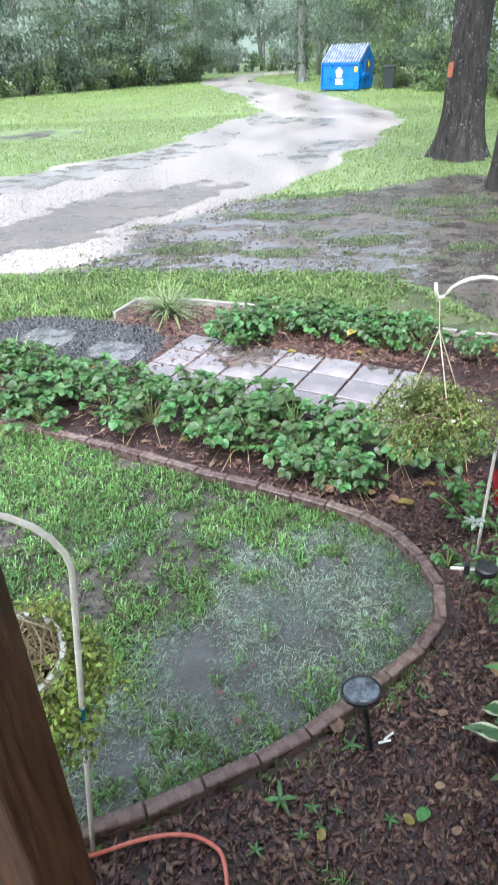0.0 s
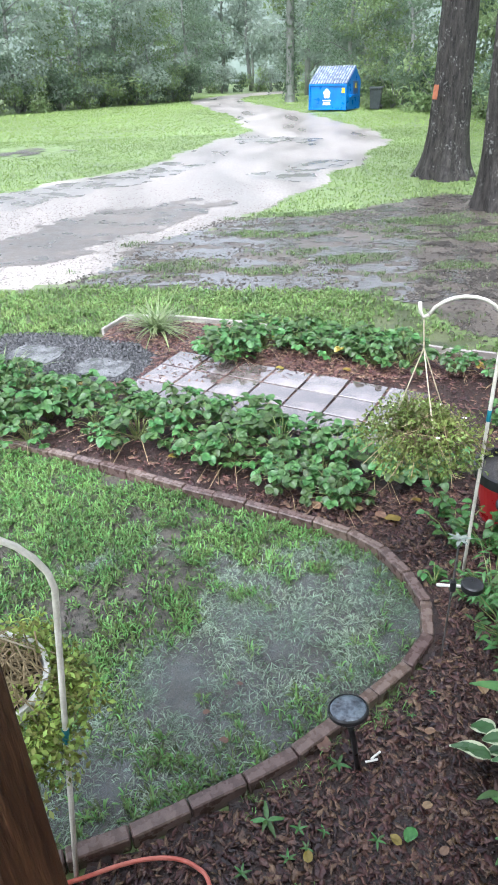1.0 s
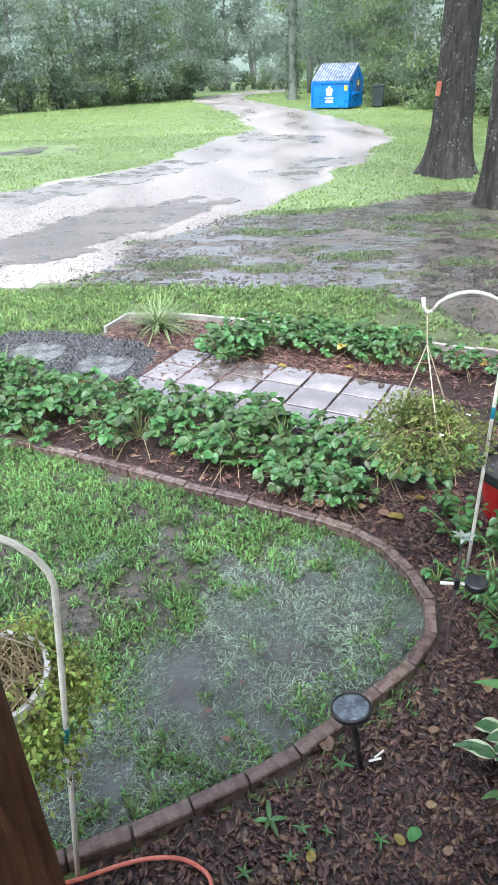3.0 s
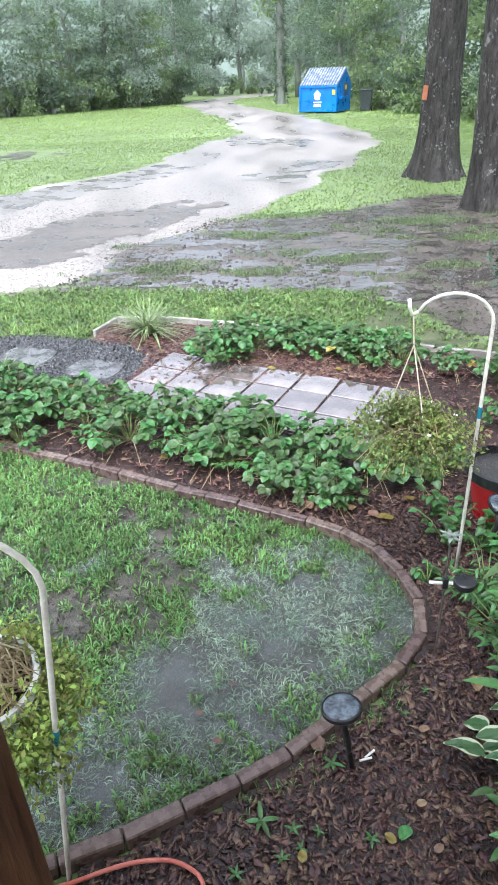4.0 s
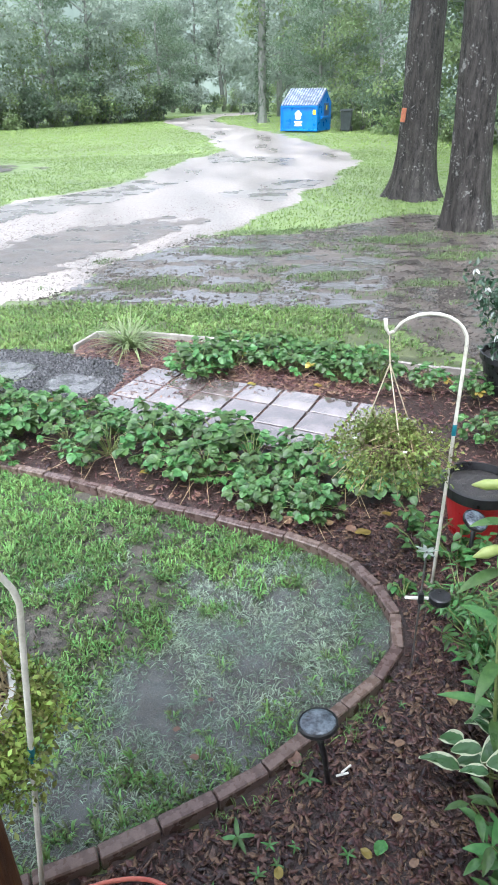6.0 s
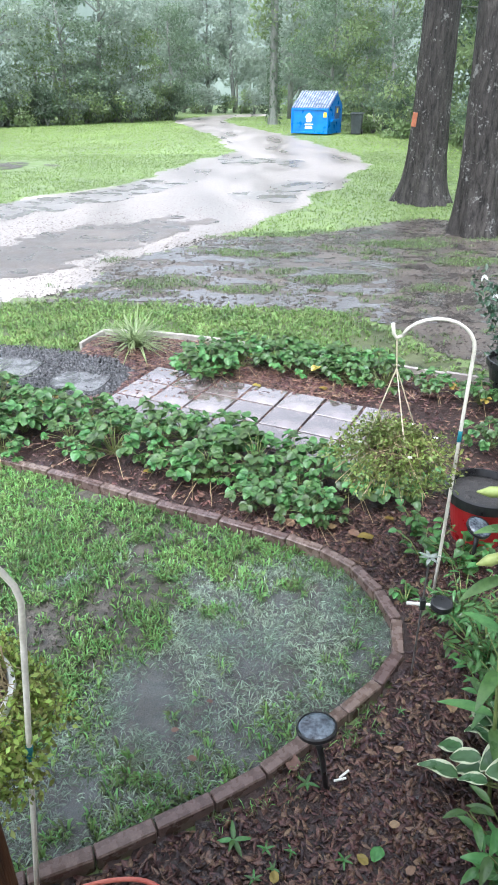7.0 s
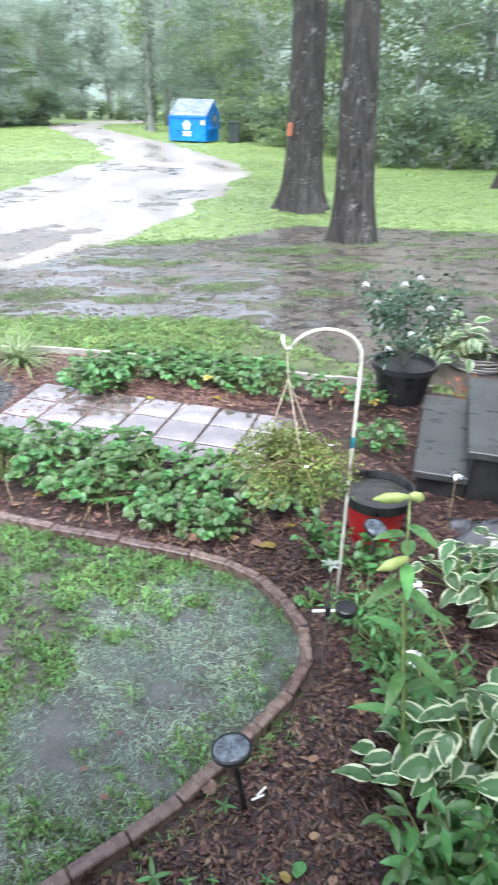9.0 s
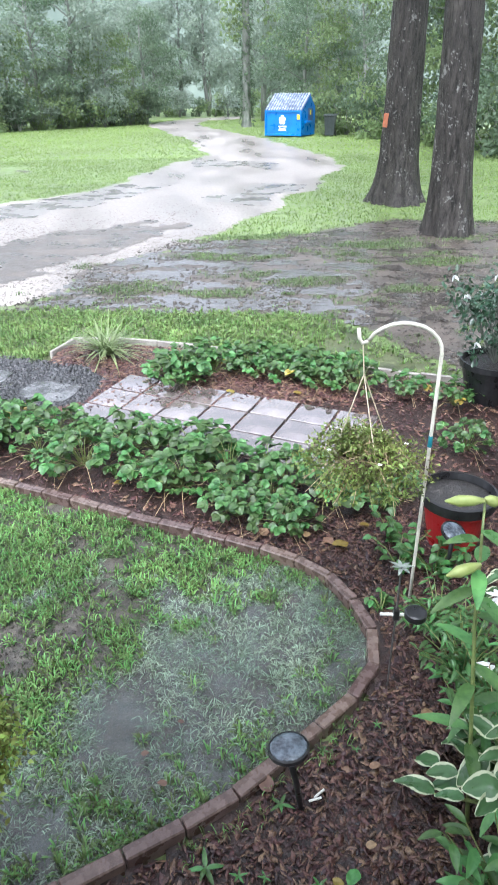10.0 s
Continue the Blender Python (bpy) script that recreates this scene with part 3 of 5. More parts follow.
def build_ground():
    bm = bmesh.new()
    rings = [0.0, 4, 8, 14, 24, 40, 70, 120, 260, 700]
    lines = []
    for r in rings[1:]:
        lines.append([bm.verts.new((r * math.cos(a), 8 + r * math.sin(a), 0)) for a in (2 * math.pi * k / 48 for k in range(48))])
    bm.faces.new(lines[0])
    for a, b in zip(lines, lines[1:]):
        for k in range(48):
            bm.faces.new((a[k], b[k], b[(k + 1) % 48], a[(k + 1) % 48]))
    ob = part("ground", bm, M_SOIL, None)
    tagged(ob, "wet dark soil and turf reaching into the woods", "ground", kind="structure")

    def rough(x, y, amount, size, seed):
        return amount * (vnoise(x, y, size, seed, 4) - 0.5)

    ob = sheet("road", lambda x, y: from_edge(x, y, ROAD) + rough(x, y, 1.0, 1.2, 3), (-16, 3, 6, 70), 0.12, 0.004, M_ROAD, 0.003, 4)
    tagged(ob, "pale sandy gravel drive, rutted and soaked by rain", "road", kind="structure")
    ob = sheet("mud_patch", lambda x, y: from_edge(x, y, MUD) + rough(x, y, 0.8, 0.8, 7),
               (-3, 4.2, 9, 13), 0.06, 0.008, M_MUD, 0.005, 8)
    tagged(ob, "trampled brown mud soaked by the rain", "mud", kind="structure")

    def islands(x, y):
        b = np.full(x.shape, -1.0)
        for sx, sy, rx, ry in ((0.15, 9.65, 0.95, 0.38), (-1.15, 7.95, 0.55, 0.32), (0.0, 7.6, 0.65, 0.28), (1.25, 8.05, 0.6, 0.3), (0.55, 11.2, 0.9, 0.4), (2.3, 10.2, 0.9, 0.4), (2.2, 7.6, 0.5, 0.25), (3.2, 9.0, 0.6, 0.3)):
            b = np.maximum(b, 1 - np.hypot((x - sx) / rx, (y - sy) / ry))
        return b + 0.9 * (vnoise(x, y, 0.5, 15, 3) - 0.5)

    def puddle(x, y):
        e = from_edge(x, y, MUD)
        n = 0.5 * vnoise(x, y * 2.6, 0.55, 12, 5) + 0.5 * vnoise(x, y * 1.8, 0.22, 13, 3)
        left = np.clip((3.2 - x) / 3, -0.6, 0.4) * 0.20
        low = np.full(x.shape, -1.0)
        for sx, sy, rx, ry in ((0.98, 6.86, 0.22, 0.2), (-0.43, 6.98, 0.55, 0.15), (-1.13, 7.2, 0.35, 0.15), (0.57, 6.9, 0.32, 0.13), (-0.78, 8.58, 0.75, 0.35), (0.51, 9.88, 0.75, 0.32), (0.9, 8.35, 0.25, 0.22), (-1.1, 9.5, 0.4, 0.4)):
            low = np.maximum(low, 1 - np.hypot((x - sx) / rx, (y - sy) / ry))
        return np.minimum(e - 0.05, np.maximum(np.minimum((n - 0.54 + left) * 3, -islands(x, y) + 0.2), low + (n - 0.5) * 3.0))

    ob = sheet("puddle", puddle, (-3, 6.3, 7, 12.5), 0.05, 0.0115, M_PUDDLE)
    tagged(ob, "rain puddles lying over trampled mud", "puddle", kind="structure")

    def ruts(x, y, upper):
        e = from_edge(x, y, ROAD)
        a = 1.5 - np.abs(y - 13.3 - 1.28 * (x + 4.9))
        b = 1.25 - np.abs(y - 9.3 - 0.95 * (x + 3.6))
        n = (vnoise(x, y, 1.4, 22, 4) - 0.5) * 1.5 + (vnoise(x, y, 0.4, 24, 3) - 0.5) * 1.6
        far = np.full(x.shape, -1.0)
        for sx, sy, rx, ry in ((1.3, 23.5, 1.5, 1.6), (0.2, 15.6, 1.2, 1.1), (1.7, 17.2, 1.0, 0.9), (-0.6, 31.5, 0.8, 1.8)):
            far = np.maximum(far, 1 - np.hypot((x - sx) / rx, (y - sy) / ry))
        far = far + (vnoise(x, y * 0.35, 0.9, 33, 3) - 0.5) * 2.4 - 0.25
        return np.minimum(e - 0.15, np.maximum(a + n - np.clip(x + 2.6, 0, 9), far)) if upper else np.minimum(e - 0.15, b + n - np.clip(x + 1.6, 0, 9))

    ob = sheet("rut_sand", lambda x, y: ruts(x, y, True), (-14, 5, 6, 45), 0.08, 0.0075, M_RUT)
    tagged(ob, "grey silt washed into the drive's rut by rain", "rut", kind="structure")
    ob = sheet("rut_mud", lambda x, y: ruts(x, y, False), (-14, 5, 3, 14), 0.06, 0.0095, M_RUTMUD)
    tagged(ob, "wet brown mud in the drive's rut", "rut", kind="structure")

    def pool(x, y):
        e = from_edge(x, y, LAWN)
        n = vnoise(x, y, 0.55, 41, 4)
        low = 0.60 - np.hypot((x - 0.16) / 0.95, (y - 1.9) / 1.15)
        front = 0.42 - np.abs(y - (1.05 + 0.42 * (x + 0.5))) * 1.15 - np.clip(-0.75 - x, 0, 9) * 0.5
        return np.minimum(e - 0.02, np.maximum(np.maximum(low, front) + (n - 0.5) * 1.5 + (vnoise(x, y, 0.16, 45, 2) - 0.5) * 0.7, (vnoise(x, y, 0.34, 47, 3) - 0.76) * 2 - np.clip(y - 2.9, 0, 1)))

    ob = sheet("lawn_soil", lambda x, y: from_edge(x, y, LAWN), (-4.5, 0.4, 0.75, 4.6), 0.05, 0.006, M_LAWNSOIL, 0.008, 6)
    tagged(ob, "sodden bare soil between the lawn grass", "soil", kind="structure")
    ob = sheet("bare_patch", lambda x, y: 0.8 - np.hypot((x + 7.4) / 1.5, (y - 22.2) / 1.2) + rough(x, y, 2.6, 0.8, 19), (-11, 18, -4, 26), 0.12, 0.012, M_LAWNSOIL, 0.03, 20)
    tagged(ob, "low mound of bare brown soil in the grass", "soil", kind="structure")
    ob = sheet("lawn_pool", pool, (-2.2, 0.5, 0.75, 3.2), 0.025, 0.014, M_POOL)
    tagged(ob, "shallow rain water flooding the lawn inside the bricks", "puddle", kind="structure")

    # grass, nearest first
    def bare(x, y):
        spots = [(-0.95, 1.95, 0.17), (-0.72, 2.15, 0.13), (-0.80, 2.75, 0.13), (-1.5, 2.4, 0.2), (-1.05, 1.6, 0.14), (-0.22, 1.95, 0.09), (-0.55, 1.45, 0.14)]
        b = np.zeros(x.shape)
        for sx, sy, r in spots:
            b = np.maximum(b, 1 - np.hypot(x - sx, (y - sy) * 0.75) / (r * 1.35))
        return b

    span = (-3.4, 0.5, 0.75, 4.3)
    grassy = lambda x, y, rng: (from_edge(x, y, LAWN) > 0.035) & (bare(x, y) < rng.uniform(0.1, 0.9, len(x))) & (rng.random(len(x)) < 5.0 * (vnoise(x, y, 0.30, 61, 4) - 0.27))
    dry = lambda x, y, rng: grassy(x, y, rng) & (pool(x, y) + rng.uniform(-0.22, 0.12, len(x)) < 0)
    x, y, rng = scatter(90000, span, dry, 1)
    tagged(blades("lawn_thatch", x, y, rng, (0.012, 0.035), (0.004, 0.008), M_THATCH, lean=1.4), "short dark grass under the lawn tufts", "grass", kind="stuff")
    x, y, rng = scatter(24000, span, dry, 8)
    tagged(tufts("lawn_grass", x, y, rng, 8, (0.020, 0.055), (0.004, 0.008), M_GRASS, 0.008), "coarse green lawn grass beaten down by rain", "grass", kind="stuff")
    x, y, rng = scatter(40000, span, lambda x, y, rng: (from_edge(x, y, LAWN) > 0.05) & (pool(x, y) < 0) & (rng.random(len(x)) < 0.12 + bare(x, y)), 7)
    tagged(bits("lawn_clods", x, y, rng, (0.006, 0.026), 0.35, 0.006, M_CLOD, 0.3, (0.4, 0.95)), "wet crumbs of soil on the bare lawn", "soil", kind="stuff")
    wet = lambda x, y, rng: (from_edge(x, y, LAWN) > 0.035) & (pool(x, y) > -0.05) & (rng.random(len(x)) < (vnoise(x, y, 0.22, 62, 3) - 0.24) * 2.6)
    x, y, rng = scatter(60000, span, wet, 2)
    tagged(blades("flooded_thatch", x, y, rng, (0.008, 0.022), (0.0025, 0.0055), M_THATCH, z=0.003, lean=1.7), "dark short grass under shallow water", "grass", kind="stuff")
    x, y, rng = scatter(52000, span, wet, 9)
    tagged(tufts("flooded_grass", x, y, rng, 6, (0.014, 0.048), (0.0022, 0.0050), M_DROWNED, 0.003, (0.10, 0.55)), "limp pale grass standing in shallow water", "grass", kind="stuff")

    strip = lambda x, y, rng: (from_edge(x, y, BED) < -0.06) & (from_edge(x, y, GRAVEL) < 0) & (from_edge(x, y, ROAD) + rough(x, y, 0.8, 0.8, 3) < 0.1) & (from_edge(x, y, LAWN) < 0) \
        & (from_edge(x, y, MUD) < 0.25 * rng.random(len(x))) & (rng.random(len(x)) < 0.25 + vnoise(x, y, 0.3, 63, 3) - 0.45 * np.clip(x, 0, 1.5))
    x, y, rng = scatter(60000, (-4.2, 4.4, 2.6, 7.6), strip, 10)
    tagged(blades("verge_thatch", x, y, rng, (0.010, 0.03), (0.006, 0.010), M_TUFT, lean=1.4), "short olive grass under the verge tufts", "grass", kind="stuff")
    x, y, rng = scatter(19000, (-4.2, 4.4, 2.6, 7.6), strip, 3)
    tagged(tufts("verge_grass", x, y, rng, 7, (0.025, 0.07), (0.007, 0.014), M_VERGE, 0.004), "rough green verge grass beside the drive", "grass", kind="stuff")
    ob = sheet("verge_soil", lambda x, y: np.minimum.reduce([0.03 - from_edge(x, y, BED), 0.05 - from_edge(x, y, GRAVEL), -0.02 - from_edge(x, y, LAWN), 0.1 - from_edge(x, y, ROAD), 0.1 - from_edge(x, y, MUD)]),
               (-4.4, 4.4, 2.8, 7.8), 0.06, 0.0015, M_VERGESOIL, 0.002, 31)
    tagged(ob, "muddy olive turf beside the far bed", "soil", kind="structure")
    tuft = lambda x, y, rng: (from_edge(x, y, MUD) > -0.3) & (puddle(x, y) < 0.1 * rng.random(len(x))) & ((islands(x, y) > 0.55 * rng.random(len(x)) - 0.1) | ((puddle(x, y) < 0.05) & (0.5 * vnoise(x, y * 2.0, 1.0, 66, 3) + 0.5 * vnoise(x, y * 1.6, 0.25, 68, 2) > 0.53 + 0.2 * rng.random(len(x)))))
    x, y, rng = scatter(200000, (-2.5, 5.2, 8, 12.8), tuft, 4)
    tagged(blades("mud_tufts", x, y, rng, (0.015, 0.05), (0.006, 0.012), M_TUFT, z=0.008, lean=1.2), "sparse olive grass tufts in the mud", "grass", kind="stuff")
    mid = lambda x, y, rng: (from_edge(x, y, ROAD) + rough(x, y, 1.0, 1.2, 3) < 0) & (from_edge(x, y, MUD) < 0) & (rng.random(len(x)) < 0.35 + 0.8 * vnoise(x, y, 0.8, 67, 3)) \
        & (np.hypot((x + 7.4) / 1.9, (y - 22.2) / 1.9) > 0.7 + 0.5 * rng.random(len(x)))
    x, y, rng = scatter(150000, (-12, 10, 14, 26), mid, 5)
    tagged(blades("field_grass", x, y, rng, (0.02, 0.05), (0.014, 0.024), M_FIELD, lean=1.2), "bright green field grass beyond the drive", "grass", kind="stuff")
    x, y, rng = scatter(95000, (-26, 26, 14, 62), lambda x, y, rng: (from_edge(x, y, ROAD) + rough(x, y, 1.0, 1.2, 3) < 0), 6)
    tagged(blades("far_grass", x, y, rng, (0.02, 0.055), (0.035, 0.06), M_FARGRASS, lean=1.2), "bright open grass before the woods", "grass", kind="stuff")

    x, y, rng = scatter(900, (-0.5, 0.7, 0.75, 1.9), lambda x, y, rng: (from_edge(x, y, BED) > 0.04) & (vnoise(x, y, 0.3, 91, 2) > 0.62), 17)
    tagged(tufts("mulch_grass", x, y, rng, 4, (0.02, 0.055), (0.002, 0.004), M_GRASS, 0.03, (0.4, 1.2)), "thin grass sprouting through the mulch", "grass", kind="stuff")

    # beds
    ob = sheet("mulch_bed", lambda x, y: np.minimum(from_edge(x, y, BED) + rough(x, y, 0.05, 0.3, 71), np.maximum(0.02 - from_edge(x, y, GRAVEL), -1)), (-3.2, -1.5, 4.6, 6.1), 0.04, 0.020, M_MULCH, 0.03, 72)
    tagged(ob, "dark red-brown bark mulch over the flower bed", "mulch", kind="structure")
    ob = sheet("gravel_patch", lambda x, y: from_edge(x, y, GRAVEL) + rough(x, y, 0.12, 0.3, 73), (-3, 4.2, -0.8, 5.8), 0.04, 0.018, M_PEBBLE, 0.01, 74)
    tagged(ob, "dark grey gravel between stepping stones", "gravel", kind="structure")


def bits(name, x, y, rng, size, flat, z, material, curl=0.2, slim=(0.18, 0.55)):
    """Loose chips or pebbles: six-sided slabs, each turned and tipped its own way, as one mesh."""
    n = len(x)
    ln = size[0] + (size[1] - size[0]) * rng.random(n) ** 2.6
    wd = ln * rng.uniform(*slim, n)
    th = ln * flat
    a, tx, ty = rng.uniform(0, 2 * math.pi, n), rng.normal(0, curl, n), rng.normal(0, curl, n)
    ca, sa = np.cos(a), np.sin(a)
    corner = [(-0.5, -0.3, 0), (0.1, -0.5, 0), (0.5, 0.1, 0), (-0.1, 0.5, 0)]
    out = []
    for top in (0, 1):
        for px, py, _ in corner:
            px, py = px + rng.uniform(-0.12, 0.12, n), py + rng.uniform(-0.12, 0.12, n)
            s = 0.85 if top else 1.0
            lx, ly = px * ln * s, py * wd * s
            out.append(np.stack([x + lx * ca - ly * sa, y + lx * sa + ly * ca, z + rng.uniform(0, 0.004, n) + lx * tx + ly * ty + top * th], 1))
    v = np.stack(out, 1).reshape(-1, 3)
    k = np.arange(n)[:, None] * 8
    q = np.concatenate([k + np.array([f]) for f in ((4, 5, 6, 7), (0, 1, 5, 4), (1, 2, 6, 5), (2, 3, 7, 6), (3, 0, 4, 7))])
    return from_arrays(name, v, q, material)


def build_loose():
    near = lambda x, y, rng: (from_edge(x, y, BED) > 0.05) & (from_edge(x, y, GRAVEL) < 0)
    x, y, rng = scatter(66000, (-0.8, 0.5, 1.75, 2.9), near, 11)
    tagged(bits("bark_chips", x, y, rng, (0.006, 0.052), 0.07, 0.027, M_CHIP, 0.32, (0.14, 0.55)), "loose wet red-brown bark chips", "bark chips", kind="stuff")
    x, y, rng = scatter(27000, (-3.0, 2.5, 3.2, 6.0), near, 12)
    tagged(bits("bark_mulch", x, y, rng, (0.012, 0.07), 0.06, 0.028, M_REDCHIP, 0.2, (0.14, 0.5)), "loose wet bark mulch between the plants", "bark chips", kind="stuff")
    x, y, rng = scatter(34000, (-1.7, 4.4, 2.4, 6.0), near, 16)
    tagged(bits("bed_mulch", x, y, rng, (0.02, 0.09), 0.07, 0.03, M_REDCHIP, 0.2, (0.16, 0.5)), "coarse red-brown bark mulch in the far bed", "bark chips", kind="stuff")
    x, y, rng = scatter(60000, (-6.5, 6.2, 1.2, 16), lambda x, y, rng: (from_edge(x, y, ROAD) > -0.1) & (rng.random(len(x)) < np.clip(1.25 - 0.07 * (y - 7), 0.1, 1) * np.clip((15.5 + 3 * (vnoise(x, y, 1.0, 83, 3) - 0.5) - y) / 6, 0, 1))
                        & (np.abs(y - 13.3 - 1.28 * (x + 4.9)) + 0.8 * (vnoise(x, y, 0.6, 84, 3) - 0.5) > 1.15 - 0.5 * rng.random(len(x)) ** 3) & (np.abs(y - 9.3 - 0.95 * (x + 3.6)) + 0.6 * (vnoise(x, y, 0.5, 85, 3) - 0.5) > 0.8 - 0.5 * rng.random(len(x)) ** 3), 14)
    tagged(bits("road_gravel", x, y, rng, (0.008, 0.036), 0.16, 0.003, M_GRAVEL, 0.2, (0.6, 0.95)), "loose pale gravel on the drive", "gravel", kind="stuff")
    x, y, rng = scatter(52000, (-2.6, 5.0, 8, 12.8), lambda x, y, rng: (from_edge(x, y, MUD) > -0.1) & (vnoise(x, y * 1.5, 0.7, 81, 3) > 0.35 + 0.4 * rng.random(len(x))), 15)
    tagged(bits("mud_crumbs", x, y, rng, (0.010, 0.055), 0.25, 0.006, M_CLOD, 0.2, (0.4, 0.95)), "clods and litter lying in the mud", "mud", kind="stuff")
    x, y, rng = scatter(9000, (-2.8, 4.3, -0.8, 5.7), lambda x, y, rng: from_edge(x, y, GRAVEL) > -0.05, 13)
    tagged(bits("pebbles", x, y, rng, (0.02, 0.045), 0.45, 0.014, M_PEBBLE, 0.2, (0.6, 0.95)), "dark wet pebbles between stepping stones", "pebbles", kind="stuff")


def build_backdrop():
    """A faintly glowing wall behind the woods, painted as rain-grey distance."""
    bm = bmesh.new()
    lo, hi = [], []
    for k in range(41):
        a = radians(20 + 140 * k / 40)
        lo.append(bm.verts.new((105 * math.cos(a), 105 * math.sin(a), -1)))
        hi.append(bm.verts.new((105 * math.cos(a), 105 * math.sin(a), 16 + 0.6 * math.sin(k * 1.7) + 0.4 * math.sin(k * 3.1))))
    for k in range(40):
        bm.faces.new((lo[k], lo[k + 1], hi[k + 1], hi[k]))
    tagged(part("backdrop", bm, M_MIST, None), "faintly glowing backdrop painted as pale rain haze", "distance", kind="structure")


# ---- trees and woods ----


def trunk_mesh(bm, base_r, top_r, height, lean, flare, seed, sides=40, rows=60, furrow=0.05):
    """A furrowed trunk with root flare."""
    rings = []
    for i in range(rows + 1):
        s = (i / rows) ** 1.5
        z = s * height
        r = base_r + (top_r - base_r) * s
        ring = []
        for k in range(sides):
            a = 2 * math.pi * k / sides
            root = flare * (0.75 * math.exp(-z / 0.35) + 0.45 * math.exp(-z / 1.1)) * (0.75 + 0.45 * math.sin(a * 5 + seed) * math.cos(a * 2 + seed))
            rough = furrow * r * (noise.noise((math.cos(a) * 6 + seed, math.sin(a) * 6, z * 0.9)) + 0.6 * noise.noise((math.cos(a) * 14, math.sin(a) * 14 + seed, z * 2.2)))
            q = r + root + rough
            ring.append(bm.verts.new((lean[0] * z + q * math.cos(a), lean[1] * z + q * math.sin(a), z - 0.05)))
        rings.append(ring)
    for a, b in zip(rings, rings[1:]):
        for k in range(sides):
            f = bm.faces.new((a[k], a[(k + 1) % sides], b[(k + 1) % sides], b[k]))
            f.smooth = True
    bm.faces.new(rings[-1])


def leaf_cloud(name, centres, per, spread, size, material, parent, seed):
    """A crown of small bent leaves gathered in clumps round the given centres; each leaf two triangles."""
    rng = np.random.default_rng(seed)
    c = np.repeat(np.array(centres, float), per, axis=0)
    n = len(c)
    r = rng.normal(0, 1, (n, 3))
    r /= np.linalg.norm(r, axis=1)[:, None]
    p = c + r * (rng.uniform(0.15, 1, n) ** 0.5)[:, None] * np.array(spread)
    p[:, 2] -= 0.25 * spread[2] * np.hypot(r[:, 0], r[:, 1])
    d = rng.normal(0, 1, (n, 3)) + r * 0.8
    d[:, 2] -= 0.5
    d /= np.linalg.norm(d, axis=1)[:, None]
    s = np.cross(d, rng.normal(0, 1, (n, 3)) + np.array((0, 0, 1.5)))
    s /= np.linalg.norm(s, axis=1)[:, None]
    ln = rng.uniform(*size, n)[:, None]
    w = ln * 0.28
    up = np.cross(s, d) * ln * 0.12
    v = np.stack([p, p + d * ln * 0.5 + s * w + up, p + d * ln, p + d * ln * 0.5 - s * w + up], 1).reshape(-1, 3)
    k = np.arange(n)[:, None] * 4
    t = np.concatenate([k + np.array([[0, 1, 2]]), k + np.array([[0, 2, 3]])])
    return from_arrays(name, v, t, material, parent)


def yard_tree(x, y, base_r, top_r, lean, flare, seed, label):
    t = thing("tree", pose(x, y, 0), label, "tree", "big yard trees")
    bm = bmesh.new()
    trunk_mesh(bm, base_r, top_r, 13, lean, flare, seed, 84, 110, 0.075)
    part("trunk", bm, M_BARK, t)
    rng = random.Random(seed)
    tips = []
    for k in range(7):
        z = 9 + k * 0.6
        a = k * 2.4 + seed
        bm = bmesh.new()
        o = Vector((lean[0] * z, lean[1] * z, z))
        q = [o, o + Vector((math.cos(a) * 1.2, math.sin(a) * 1.2, 0.7)), o + Vector((math.cos(a) * 2.6, math.sin(a) * 2.6, 1.6 + rng.random()))]
        tube(bm, q, [0.14, 0.09, 0.03], 7)
        part("limb", bm, M_BARK, t)
        tips += [q[1], q[2], q[2] + Vector((0.5, 0.3, 0.8))]
    leaf_cloud("crown", tips, 130, (1.2, 1.2, 0.8), (0.16, 0.30), M_WOODLEAF, t, seed)
    return t


def wood_tree(height, trunk_r, crown_low, spread, clumps, per, size, seed, material):
    """One woodland tree, built at the origin."""
    rng = random.Random(seed)
    t = thing("woodland_tree", pose(0, 0, -0.1), "tall leafy woodland tree in haze-paled colours", "tree", "woodland trees")
    bm = bmesh.new()
    bend = [(0, 0, 0)]
    for k in range(1, 6):
        bend.append((bend[-1][0] + rng.uniform(-0.25, 0.25), bend[-1][1] + rng.uniform(-0.25, 0.25), height * k / 5.5))
    tube(bm, bend, [trunk_r * (1.25 - 0.2 * k) for k in range(6)], 8)
    part("trunk", bm, M_BARK2, t, smooth=True)
    centres = []
    for k in range(clumps):
        z = crown_low + (height - crown_low) * ((k + rng.random()) / clumps)
        s = (z - crown_low) / (height - crown_low)
        wide = spread * (0.45 + 0.75 * math.sin(math.pi * min(1, s * 0.85 + 0.12)))
        a, r = rng.uniform(0, 6.28), wide * math.sqrt(rng.uniform(0.1, 1))
        end = Vector((r * math.cos(a), r * math.sin(a), z))
        centres.append(end)
        if k % 3 == 0:
            bm = bmesh.new()
            o = Vector((bend[3][0] * s, bend[3][1] * s, max(0.8, z - 0.8)))
            tube(bm, [o, o.lerp(end, 0.5) + Vector((0, 0, 0.25)), end], [trunk_r * 0.35, trunk_r * 0.2, 0.02], 5)
            part("limb", bm, M_BARK2, t)
    leaf_cloud("crown", centres, per, (1.15, 1.15, 0.42), size, material, t, seed + 50)
    return t


